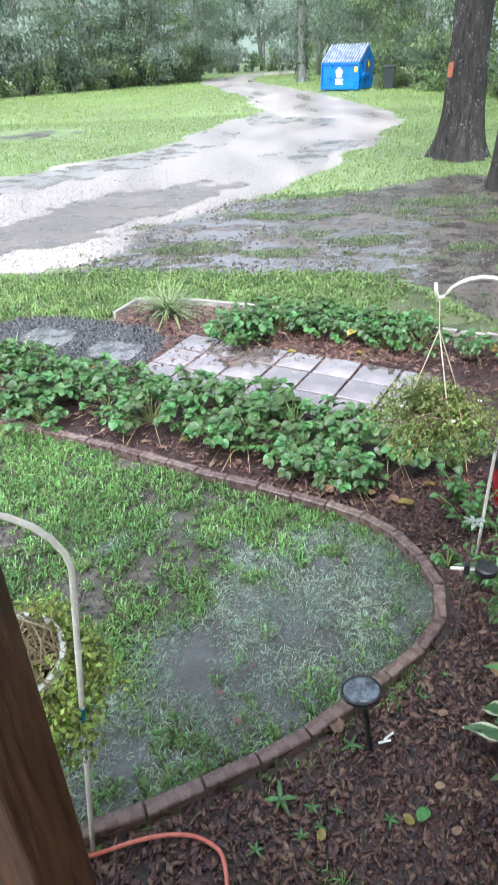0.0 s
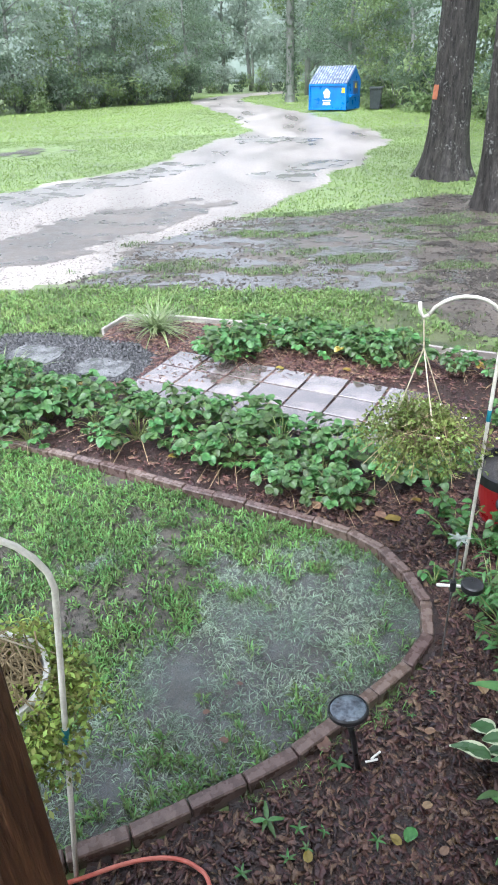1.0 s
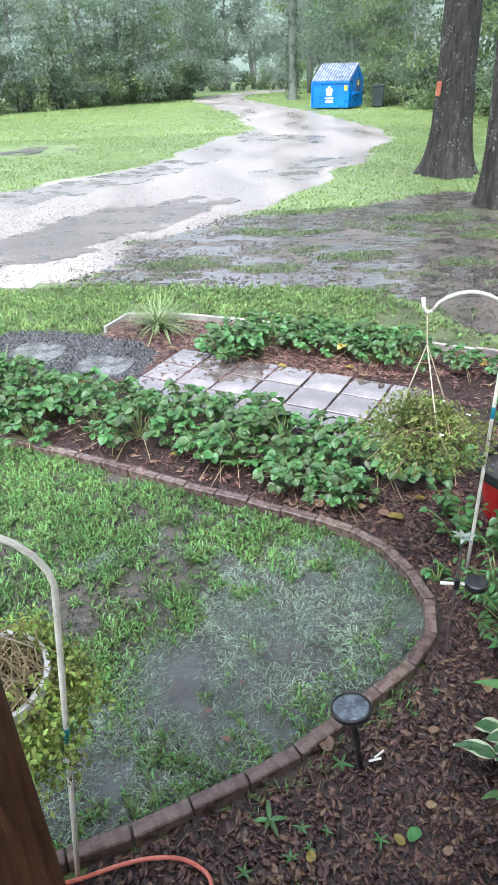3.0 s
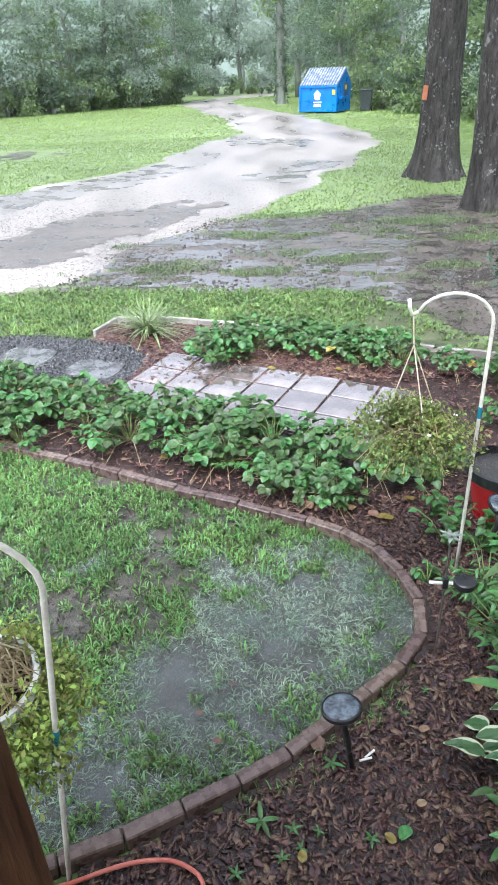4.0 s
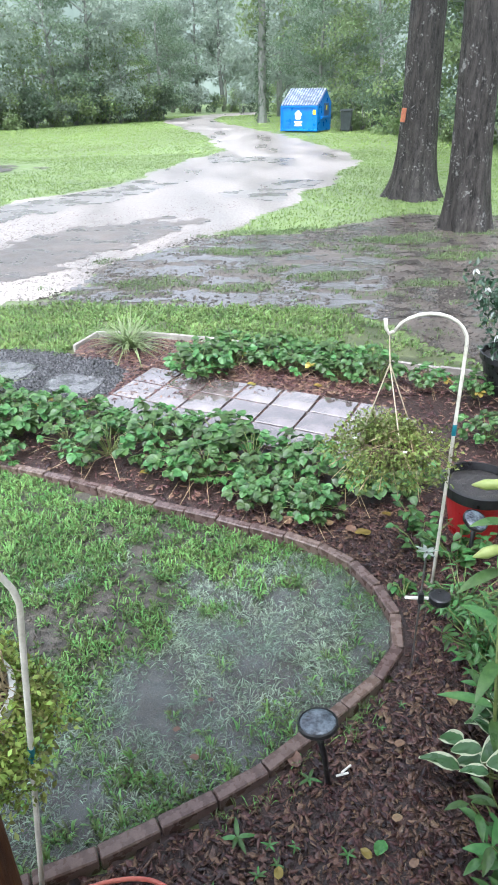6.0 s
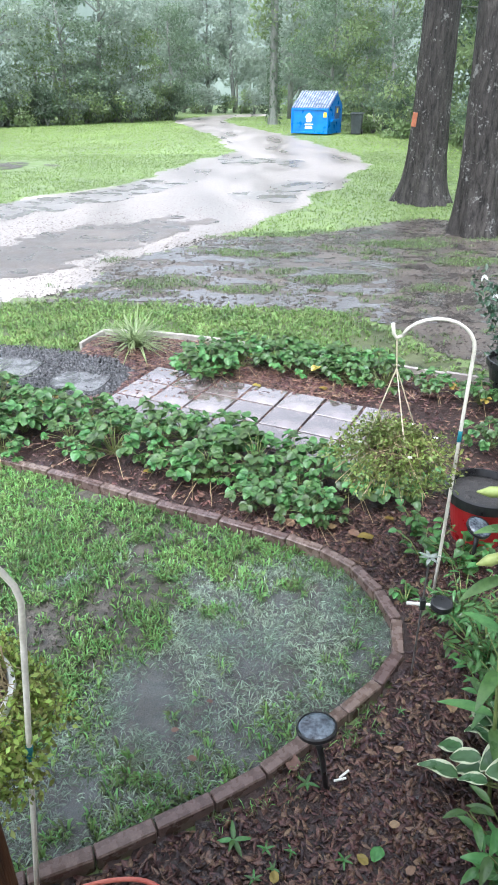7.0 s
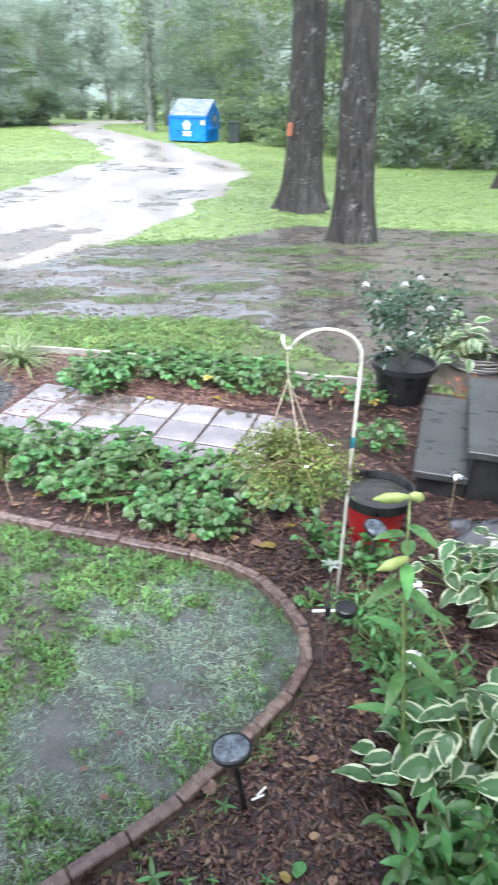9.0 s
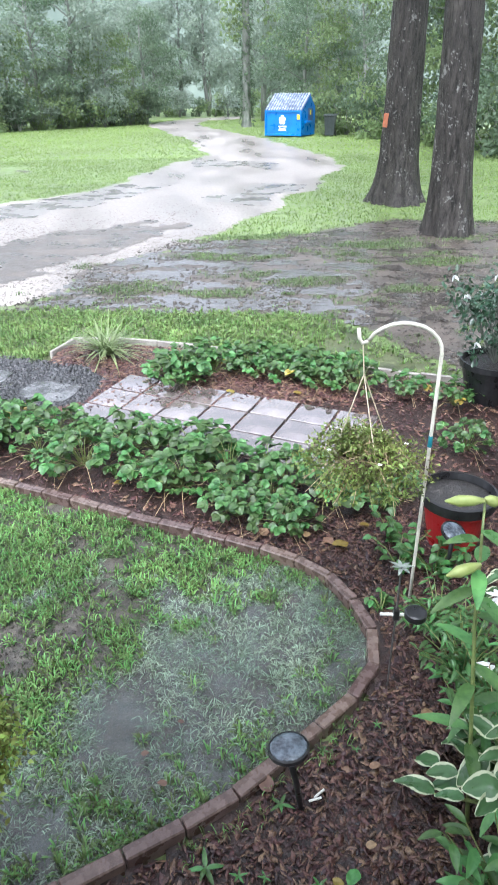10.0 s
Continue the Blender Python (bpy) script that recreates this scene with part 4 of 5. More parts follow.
def bush(seed, material, size=(0.12, 0.24)):
    rng = random.Random(seed)
    t = thing("bush", pose(0, 0, -0.05), "dense leafy bush at the edge of the woods", "bush", "woodland bushes")
    centres = []
    for k in range(9):
        bm = bmesh.new()
        a, r = rng.uniform(0, 6.28), rng.uniform(0.2, 1.3)
        e = Vector((r * math.cos(a), r * math.sin(a), rng.uniform(0.4, 1.9)))
        tube(bm, [(0, 0, 0), e * 0.5 + Vector((0, 0, 0.2)), e], [0.035, 0.02, 0.008], 5)
        centres.append(e)
        part("branch", bm, M_BARK2, t)
    leaf_cloud("foliage", centres, 130, (0.65, 0.65, 0.35), size, material, t, seed + 9)
    return t


def build_trees():
    yard_tree(3.88, 14.45, 0.350, 0.25, (-0.014, 0.0), 0.30, 1, "big furrowed oak trunk with an orange tag")
    yard_tree(3.87, 11.0, 0.310, 0.13, (-0.048, 0.0), 0.17, 2, "big rough-barked trunk with pale lichen patches")
    yard_tree(10.85, 18.0, 0.27, 0.18, (-0.02, 0.0), 0.25, 3, "big dark trunk standing near the house")
    bm = bmesh.new()
    box(bm, (0.10, 0.02, 0.25), None, 0.006)
    tag = part("tree_tag", bm, M_ORANGE, None)
    tag.matrix_basis = pose(3.44, 14.10, 1.59, 0, 4, -40)
    tagged(tag, "faded orange tag nailed to a trunk", "sign")

    rng = random.Random(8)
    # Kinds 1 and 3 wear the palest leaves, imitating haze by distance.
    kinds = [wood_tree(8.4, 0.15, 1.0, 2.8, 40, 170, (0.12, 0.25), 11, M_WOODLEAF), wood_tree(9.6, 0.18, 2.0, 3.0, 36, 120, (0.18, 0.34), 12, M_HAZEDLEAF),
             wood_tree(7.4, 0.12, 0.8, 2.6, 36, 170, (0.12, 0.25), 13, M_LIMELEAF), wood_tree(10.5, 0.16, 2.8, 2.4, 30, 120, (0.18, 0.34), 14, M_HAZEDLEAF)]
    shrubs = [bush(21, M_WOODLEAF), bush(22, M_LIMELEAF), bush(23, M_HAZEDLEAF)]
    spots = []
    for k in range(13):  # the left edge, running away from the viewer
        s = k / 12
        spots.append((-27 + 21.5 * s + rng.uniform(-0.8, 0.8), 34 + 20.5 * s + rng.uniform(0, 2.5), k % 3))
        if k % 3 == 0:
            spots.append((-30 + 22 * s + rng.uniform(-1, 1), 42 + 19 * s + rng.uniform(0, 3), (1, 3)[k % 2]))
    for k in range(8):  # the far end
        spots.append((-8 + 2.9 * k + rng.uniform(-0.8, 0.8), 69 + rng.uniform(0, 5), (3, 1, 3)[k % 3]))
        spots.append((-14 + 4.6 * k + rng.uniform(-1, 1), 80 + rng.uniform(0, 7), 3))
    for x, y, k in ((6.0, 45, 0), (8.4, 41, 2), (9.8, 36, 0), (8.3, 47, 1), (11, 32, 2), (12.4, 29, 0), (14.8, 27.5, 2), (17, 26, 0), (19.5, 25, 2), (13, 36, 1), (16.5, 31, 1), (21, 28, 0), (24, 24, 1), (7.5, 52, 3), (4.4, 58, 1)):
        spots.append((x, y, k))
    first = set()
    for x, y, k in spots:
        turn, size = rng.uniform(0, 360), rng.uniform(0.85, 1.15)
        m = pose(x, y, -0.1, 0, 0, turn)
        if k not in first:
            first.add(k)
            kinds[k].matrix_basis = m
        else:
            o = copy_thing(kinds[k], m)
            o.scale = (size,) * 3
    low = []
    for k in range(34):
        s = k / 33
        low.append((-25 + 20 * s + rng.uniform(-0.6, 0.6), 34.5 + 19.5 * s + rng.uniform(-0.5, 1.5), k % 3))
    for k in range(14):
        low.append((-6 + 1.6 * k + rng.uniform(-0.5, 0.5), 67.5 + rng.uniform(0, 3), k % 3))
    edge = [(6.9, 40.5), (7.6, 38.6), (8.0, 36.5), (8.6, 34.4), (8.9, 32.0), (9.2, 29.8), (9.6, 27.6), (9.9, 25.6), (10.4, 24.0), (11.6, 23.4), (12.9, 23.2), (14.3, 23.0), (15.8, 22.8), (17.3, 22.4), (9.6, 33.5), (11, 26.5), (12.5, 25.5), (14.8, 25)]
    for k, (x, y) in enumerate(edge):
        low.append((x + rng.uniform(-0.3, 0.3), y, k % 2))
    seen = set()
    for x, y, k in low:
        m = pose(x, y, -0.05, 0, 0, rng.uniform(0, 360))
        if k not in seen:
            seen.add(k)
            shrubs[k].matrix_basis = m
        else:
            o = copy_thing(shrubs[k], m)
            o.scale = (rng.uniform(0.8, 1.3),) * 3
    # the ivy-clad tree by the drive's far bend
    t = thing("ivy_tree", pose(2.5, 48.2, 0), "slim trunk wrapped in ivy beside the drive", "tree")
    bm = bmesh.new()
    trunk_mesh(bm, 0.26, 0.2, 13, (0.0, 0), 0.12, 5, 16, 24)
    part("trunk", bm, M_BARK2, t)
    leaf_cloud("ivy", [(0, 0, 0.5 + 0.45 * k) for k in range(22)], 70, (0.50, 0.50, 0.4), (0.14, 0.26), M_WOODLEAF, t, 77)
    leaf_cloud("crown", [(math.cos(k * 2.1) * 1.6, math.sin(k * 2.1) * 1.6, 5 + k * 0.5) for k in range(14)], 60, (0.9, 0.9, 0.5), (0.22, 0.4), M_LIMELEAF, t, 78)


# ---- dumpster and bin ----


def build_dumpster():
    a = -30
    t = thing("dumpster", pose(2.90, 37.6, 0.0, 0, 0, a), "bright blue steel dumpster with a pale ribbed lid", "dumpster")
    w, d = 2.0, 1.85
    side = [(0, 0.06), (d, 0.06), (d, 1.35), (d * 0.62, 1.95), (0, 1.22)]
    bm = bmesh.new()
    lo = [bm.verts.new((0, y, z)) for y, z in side]
    hi = [bm.verts.new((w, y, z)) for y, z in side]
    bm.faces.new(lo)
    bm.faces.new(hi[::-1])
    for k in range(5):
        bm.faces.new((lo[k], hi[k], hi[(k + 1) % 5], lo[(k + 1) % 5]))
    bmesh.ops.recalc_face_normals(bm, faces=bm.faces)
    bmesh.ops.bevel(bm, geom=list(bm.edges), offset=0.02, segments=1, affect="EDGES")
    part("body", bm, M_BLUE, t)
    bm = bmesh.new()
    for x in (0.02, w - 0.02):
        box(bm, (0.08, 0.06, 1.16), pose(x, -0.02, 0.64), 0.01)
    box(bm, (w, 0.07, 0.09), pose(w / 2, -0.02, 1.19), 0.01)
    box(bm, (w, 0.07, 0.09), pose(w / 2, -0.02, 0.12), 0.01)
    part("front_frame", bm, M_BLUE, t)
    slope = math.degrees(math.atan2(1.95 - 1.22, d * 0.62))
    run = math.hypot(0.73, d * 0.62)
    mid = (w / 2, d * 0.31, 1.60)
    bm = bmesh.new()
    box(bm, (w + 0.06, run, 0.03), pose(*mid, slope), 0.008)
    lid = part("lid", bm, M_LIDGAP, t)
    for k in range(14):
        bm = bmesh.new()
        box(bm, (0.085, run + 0.03, 0.05), pose(0.06 + k * (w - 0.12) / 13, mid[1] - 0.02, mid[2] + 0.03, slope), 0.015)
        part("lid_rib", bm, M_LID, lid)
    # A closed slab in the ribs' shadow colour stands for the opening.
    bm = bmesh.new()
    box(bm, (0.05, 0.62, 0.60), pose(w + 0.005, d * 0.62, 1.02), 0.01)
    part("side_door", bm, M_LIDGAP, t, "side opening shown by a dark panel")
    bm = bmesh.new()
    box(bm, (0.10, 0.9, 0.12), pose(w + 0.05, d * 0.45, 0.68), 0.015)
    part("fork_pocket", bm, M_BLUE, t)
    bm = bmesh.new()
    box(bm, (0.10, 0.4, 0.12), pose(-0.05, d * 0.45, 0.68), 0.015)
    part("fork_pocket", bm, M_BLUE, t)
    bm = bmesh.new()
    for k in range(5):
        q = 2 * math.pi * k / 5 + 0.3
        lathe(bm, [(0.0, 0.0), (0.10, 0.0), (0.09, 0.012), (0.0, 0.012)], 14, (0.10 * math.cos(q), 0.13 * math.sin(q), 0))
    logo = part("emblem", bm, M_SIGNWHITE, t, "white rosette emblem")
    logo.matrix_basis = pose(w * 0.48, -0.012, 0.80, 90)
    for k, (bw, bz) in enumerate(((0.46, 0.50), (0.36, 0.40), (0.42, 0.33))):
        bm = bmesh.new()
        box(bm, (bw, 0.01, 0.06), pose(w * 0.48, -0.008, bz), 0.002)
        part("lettering_bar", bm, M_SIGNWHITE, t)
    for x, y, z, turn in ((w * 0.93, -0.058, 0.94, 0), (w + 0.04, d * 0.60, 1.12, 90)):
        bm = bmesh.new()
        box(bm, (0.17, 0.01, 0.22), pose(x, y, z, 0, 0, turn), 0.002)
        part("warning_label", bm, M_SIGNYEL, t, "yellow warning label")
    b = thing("trash_bin", pose(6.22, 37.3, 0, 0, 0, -15), "dark wheeled trash bin on the grass", "bin")
    bm = bmesh.new()
    vs = []
    for z, s in ((0.04, 0.44), (0.95, 0.60)):
        vs.append([bm.verts.new((x * s / 2, y * s / 2, z)) for x, y in ((-1, -1), (1, -1), (1, 1), (-1, 1))])
    bm.faces.new(vs[0][::-1])
    bm.faces.new(vs[1])
    for k in range(4):
        bm.faces.new((vs[0][k], vs[0][(k + 1) % 4], vs[1][(k + 1) % 4], vs[1][k]))
    bmesh.ops.bevel(bm, geom=list(bm.edges), offset=0.03, segments=2, affect="EDGES")
    part("body", bm, M_BIN, b)
    bm = bmesh.new()
    box(bm, (0.66, 0.68, 0.07), pose(0, 0, 0.99, 3), 0.025, 2)
    part("lid", bm, M_BIN, b)
    for x in (-0.27, 0.27):
        bm = bmesh.new()
        tube(bm, [(x - 0.03, 0.24, 0.12), (x + 0.03, 0.24, 0.12)], 0.12, 16)
        part("wheel", bm, M_BLACK, b)


# ---- house, steps, porch ----


def at_house(u, v, z=0.0, rx=0, ry=0, rz=0):
    """A pose at u, v along the house's directions from the steps' foremost corner."""
    p = Vector((1.57, 3.02, 0)) + U * u + V * v
    return pose(p.x, p.y, z, 0, 0, HOUSE_TURN) @ pose(0, 0, 0, rx, ry, rz)


def build_house():
    w = thing("wall_east", at_house(0, 0), "white lap-sided house wall over a brick foundation", "wall", kind="structure")
    z = 0.62
    while z < 3.3:
        bm = bmesh.new()
        box(bm, (0.03, 9.0, 0.20), pose(0.78, -1.35, z + 0.1, 0, 6), 0.003)
        part("siding_board", bm, M_SIDING, w)
        z += 0.185
    bm = bmesh.new()
    box(bm, (0.12, 9.0, 3.3), pose(0.87, -1.35, 1.65))
    part("foundation", bm, M_FOUND, w)
    bm = bmesh.new()
    box(bm, (0.10, 0.12, 2.75), pose(0.80, 3.11, 1.98), 0.005)
    part("corner_board", bm, M_SIDING, w)
    bm = bmesh.new()
    box(bm, (6.0, 0.12, 3.3), pose(3.8, 3.05, 1.65))
    part("gable_wall", bm, M_SIDING, w)

    s = thing("porch_steps", at_house(0, 0), "weathered grey steps with dark closed sides, beside the beds", "steps")
    for k in range(3):
        bm = bmesh.new()
        box(bm, (0.32, 1.22, 0.05), pose(0.15 + 0.29 * k, 0.61, 0.18 * (k + 1) - 0.025), 0.006)
        part("tread", bm, M_STEP, s)
        bm = bmesh.new()
        box(bm, (0.28, 1.16, 0.18 * (k + 1) - 0.05), pose(0.16 + 0.29 * k, 0.61, (0.18 * (k + 1) - 0.05) / 2), 0.0)
        part("riser", bm, M_DARKSTEP, s)

    # the porch under the viewer, its post, and an unseen roof added for shade
    p = thing("porch_floor", at_house(0, 0), "brown boarded porch floor", "floor", kind="structure")
    for k in range(12):
        bm = bmesh.new()
        box(bm, (2.2, 0.138, 0.035), pose(-0.36, -3.46 - 0.145 * k, 0.53), 0.003)
        part("board", bm, M_DECK, p)
    bm = bmesh.new()
    box(bm, (2.2, 0.04, 0.18), pose(-0.36, -3.365, 0.42), 0.003)
    part("rim_joist", bm, M_DECK, p)
    bm = bmesh.new()
    box(bm, (2.9, 2.6, 0.12), at_house(-0.2, -4.4, 2.95))
    tagged(part("porch_roof", bm, M_DECK, None), "unseen porch ceiling added to shade the near ground", "roof", kind="structure")
    post = thing("porch_post", pose(-0.400, 0.217, 0.0, 0, 0, HOUSE_TURN + 8), "dark brown stained timber porch post", "post")
    bm = bmesh.new()
    box(bm, (0.09, 0.09, 2.9), pose(-0.045, 0.0, 1.45), 0.007, 3)
    part("shaft", bm, M_POST, post)


# ---- edging, pavers, stones ----


def brick_mesh(size, bevel, material, name):
    bm = bmesh.new()
    box(bm, size, None, bevel)
    me = bpy.data.meshes.new(name)
    bm.to_mesh(me)
    bm.free()
    me.materials.append(material)
    return me


def line_of(parent, name, meshes, points, z, tip, rng):
    for k, (a, b) in enumerate(zip(points, points[1:])):
        ob = new(name, meshes[k % len(meshes)])
        ob.parent = parent
        mid = (a + b) / 2
        ob.matrix_basis = pose(mid.x, mid.y, z + rng.uniform(-0.004, 0.004), rng.uniform(-tip, tip), rng.uniform(-tip, tip),
                               math.degrees(math.atan2(b.y - a.y, b.x - a.x)) + rng.uniform(-1.5, 1.5))


def build_paving():
    rng = random.Random(4)
    t = thing("brick_edging", pose(0, 0, 0), "curved border of brown bricks round the lawn", "edging", kind="structure")
    meshes = [brick_mesh((0.195, 0.050 + 0.002 * k, 0.10), 0.005, M_BRICK, "brick") for k in range(3)]
    line_of(t, "brick", meshes, spline(EDGING, 0.2), 0.012, 1.5, rng)
    t = thing("bed_border", pose(0, 0, 0), "low weathered border strips along the far bed", "edging", kind="structure")
    line_of(t, "border_strip", [brick_mesh((0.40, 0.03, 0.11), 0.006, M_STRIP, "border_strip")], spline(BED_EDGE, 0.405), 0.018, 1.0, rng)

    t = thing("paver_path", pose(-1.04, 4.53, 0.0, 0, 0, HOUSE_TURN), "square wet concrete pavers forming a short path", "path", kind="structure")
    me = brick_mesh((0.287, 0.287, 0.05), 0.004, M_PAVER, "paver")
    for i in range(-1, 6):
        for j in range(-1, 2):
            ob = new("paver", me)
            ob.parent = t
            ob.matrix_basis = pose((i + 0.5) * 0.305, (j + 0.5) * 0.305, 0.018 + rng.uniform(-0.002, 0.002), rng.uniform(-0.5, 0.5), rng.uniform(-0.5, 0.5), rng.uniform(-0.6, 0.6))
            if i == -1:
                ob.matrix_basis = pose(5.5 * 0.305 + 0.305, (j + 0.5) * 0.305, 0.016, 0.4, -0.5, 0.5)
    for x, y, rx, ry, turn in ((-2.02, 5.12, 0.27, 0.21, -20), (-1.37, 4.78, 0.25, 0.20, -18)):
        bm = bmesh.new()
        ring = []
        for k in range(16):
            a = 2 * math.pi * k / 16
            s = 1 / max(abs(math.cos(a)), abs(math.sin(a))) ** 0.7 * (0.86 + 0.10 * rng.random())
            ring.append(bm.verts.new((rx * s * math.cos(a), ry * s * math.sin(a), 0)))
        f = bm.faces.new(ring)
        up = bmesh.ops.extrude_face_region(bm, geom=[f])
        for v in up["geom"]:
            if isinstance(v, bmesh.types.BMVert):
                v.co.z += 0.045
        bmesh.ops.bevel(bm, geom=[e for e in bm.edges if all(v.co.z > 0.03 for v in e.verts)], offset=0.012, segments=2, affect="EDGES")
        bmesh.ops.recalc_face_normals(bm, faces=bm.faces)
        ob = part("stepping_stone", bm, M_STONE, None)
        ob.matrix_basis = pose(x, y, -0.008, 0, 0, turn)
        tagged(ob, "flat grey stepping stone set in dark gravel", "stone", "stepping stones")


# ---- garden things ----


def hook(base, lean, reach, height, turn, label, tape_z):
    """A shepherd's hook: straight rod, round bow, up-turned tip."""
    t = thing("shepherd_hook", pose(*base, 0, 0, turn), label, "plant hook", "plant hooks")
    pts = [Vector((lean[0] * z, lean[1] * z, z)) for z in (-0.1, 0.3, 0.7, height)]
    top = pts[-1]
    r = reach / 2
    for k in range(1, 10):
        a = math.pi * k / 10 * 0.86
        pts.append(top + Vector((-r + r * math.cos(a), 0, r * 0.80 * math.sin(a))))
    end = pts[-1]
    bm = bmesh.new()
    tube(bm, pts + [end + Vector((-0.02, 0, -0.03))], 0.0076, 10)
    part("rod", bm, M_POLE, t, smooth=True)
    bm = bmesh.new()
    e = end + Vector((-0.02, 0, -0.03))
    tube(bm, [e, e + Vector((-0.022, 0, -0.008)), e + Vector((-0.034, 0, 0.012)), e + Vector((-0.039, 0, 0.05))], 0.0076, 10)
    part("tip", bm, M_POLE, t, smooth=True)
    bm = bmesh.new()
    c = Vector((lean[0] * tape_z, lean[1] * tape_z, tape_z))
    tube(bm, [c, c + Vector((lean[0] * 0.05, lean[1] * 0.05, 0.05))], 0.0095, 12)
    part("tape_band", bm, M_TAPE, t, "teal tape band")
    return t.matrix_basis @ (e + Vector((-0.02, 0, 0)))


def basket(centre, radius, depth, top, seed, pot_mat, dry, label, foliage_spread, stems, wide, leaf_mat):
    t = thing("hanging_basket", pose(*centre), label, "hanging basket", "hanging baskets")
    bm = bmesh.new()
    lathe(bm, [(0, -depth), (radius * 0.62, -depth), (radius * 0.95, -0.02), (radius * 1.06, -0.02), (radius * 1.06, 0.012), (radius * 0.97, 0.012), (radius * 0.90, -0.03), (0, -0.035)], 36)
    part("pot", bm, pot_mat, t, smooth=False)
    rng = np.random.default_rng(seed)
    tip = Vector(top) - Vector(centre)
    knot = tip * 0.72
    for k in range(3):
        a = 0.6 + 2 * math.pi * k / 3
        bm = bmesh.new()
        tube(bm, [tip, knot, (radius * math.cos(a), radius * math.sin(a), 0.01)], 0.0028, 6)
        part("cord", bm, M_STRING, t)
    bm = bmesh.new()
    lathe(bm, [(radius * 0.93, -0.02), (radius * 0.6, 0.0), (0, 0.01)], 24)
    part("moss", bm, M_MULCH, t, "dark dead potting moss")
    rp = random.Random(seed)
    for k in range(stems):
        bm = bmesh.new()
        a, q = rp.uniform(0, 6.28), radius * rp.random()
        o = Vector((q * math.cos(a), q * math.sin(a), 0))
        a2 = rp.uniform(0, 6.28)
        far = radius * rp.uniform(0.7, wide)
        e = Vector((far * math.cos(a2), far * math.sin(a2), rp.uniform(-0.05, 0.05) - 0.9 * max(0, far - radius)))
        tube(bm, [o, (o + e) / 2 + Vector((0, 0, rp.uniform(0.02, 0.09))), e], [0.003, 0.0025, 0.0015], 4)
        part("dry_stem", bm, M_DRYSTEM, t)
    c = []
    for k in range(120):
        a, q = rp.uniform(0, 6.28), radius * rp.uniform(0.9 if foliage_spread[2] else 0.1, wide)
        c.append((q * math.cos(a) + foliage_spread[0] * rp.random(), q * math.sin(a) + foliage_spread[1] * rp.random(), 0.04 - 0.5 * max(0, q - radius) + rp.uniform(-0.06, 0.04) + foliage_spread[2] * rp.random()))
    leaf_cloud("foliage", c, dry, (0.055, 0.055, 0.05), (0.010, 0.027), leaf_mat, t, seed)
    if not foliage_spread[2]:
        c = [(radius * 1.3 * math.cos(k * 2.4), radius * 1.3 * math.sin(k * 2.4), 0.03) for k in range(5)]
        for q in c:
            bm = bmesh.new()
            for j in range(5):
                leaf(bm, 0.012, 0.010, Matrix.Translation(q) @ pose(0, 0, 0, 10, 0, 72 * j), 0, 0, 2, 2)
            part("flower", bm, M_PETAL, t, "small white flower")
    return t


def solar_light(x, y, height, head_r, tilt, label, turn=0, lean=0.0):
    t = thing("solar_light", pose(x, y, 0, 0, 0, turn), label, "garden light", "solar lights")
    bm = bmesh.new()
    tube(bm, [(0, 0, -0.05), (lean * 0.5, 0, height * 0.5), (lean, 0, height - 0.03)], [0.009, 0.010, 0.012], 12)
    part("stake", bm, M_BLACK, t, smooth=True)
    h = thing("head", pose(lean, 0, height, *tilt), "", "")
    h.parent = t
    bm = bmesh.new()
    lathe(bm, [(0, -0.035), (0.02, -0.034), (head_r * 0.75, -0.022), (head_r, -0.004), (head_r, 0.008), (head_r * 0.93, 0.013), (head_r * 0.90, 0.009), (0, 0.009)], 36)
    shell = part("shell", bm, M_BLACK, h, smooth=False)
    bm = bmesh.new()
    lathe(bm, [(head_r * 0.89, 0.010), (head_r * 0.8, 0.015), (head_r * 0.4, 0.019), (0, 0.020)], 36)
    part("panel", bm, M_PANEL, h, "wet solar panel mirroring the sky", smooth=True)
    return t


def pot(name, m, r_top, r_low, height, material, label, rim=0.02):
    t = thing(name, m, label, "plant pot")
    bm = bmesh.new()
    lathe(bm, [(0, 0), (r_low, 0), (r_top * 0.97, height - rim * 1.6), (r_top * 1.03, height - rim * 1.6), (r_top * 1.03, height), (r_top * 0.97, height), (r_top * 0.93, height - 0.05), (0, height - 0.045)], 40)
    part("shell", bm, material, t)
    bm = bmesh.new()
    lathe(bm, [(r_top * 0.925, height - 0.042), (r_top * 0.5, height - 0.030), (0, height - 0.032)], 30)
    part("potting_soil", bm, M_POTSOIL, t, "dark wet potting soil")
    return t


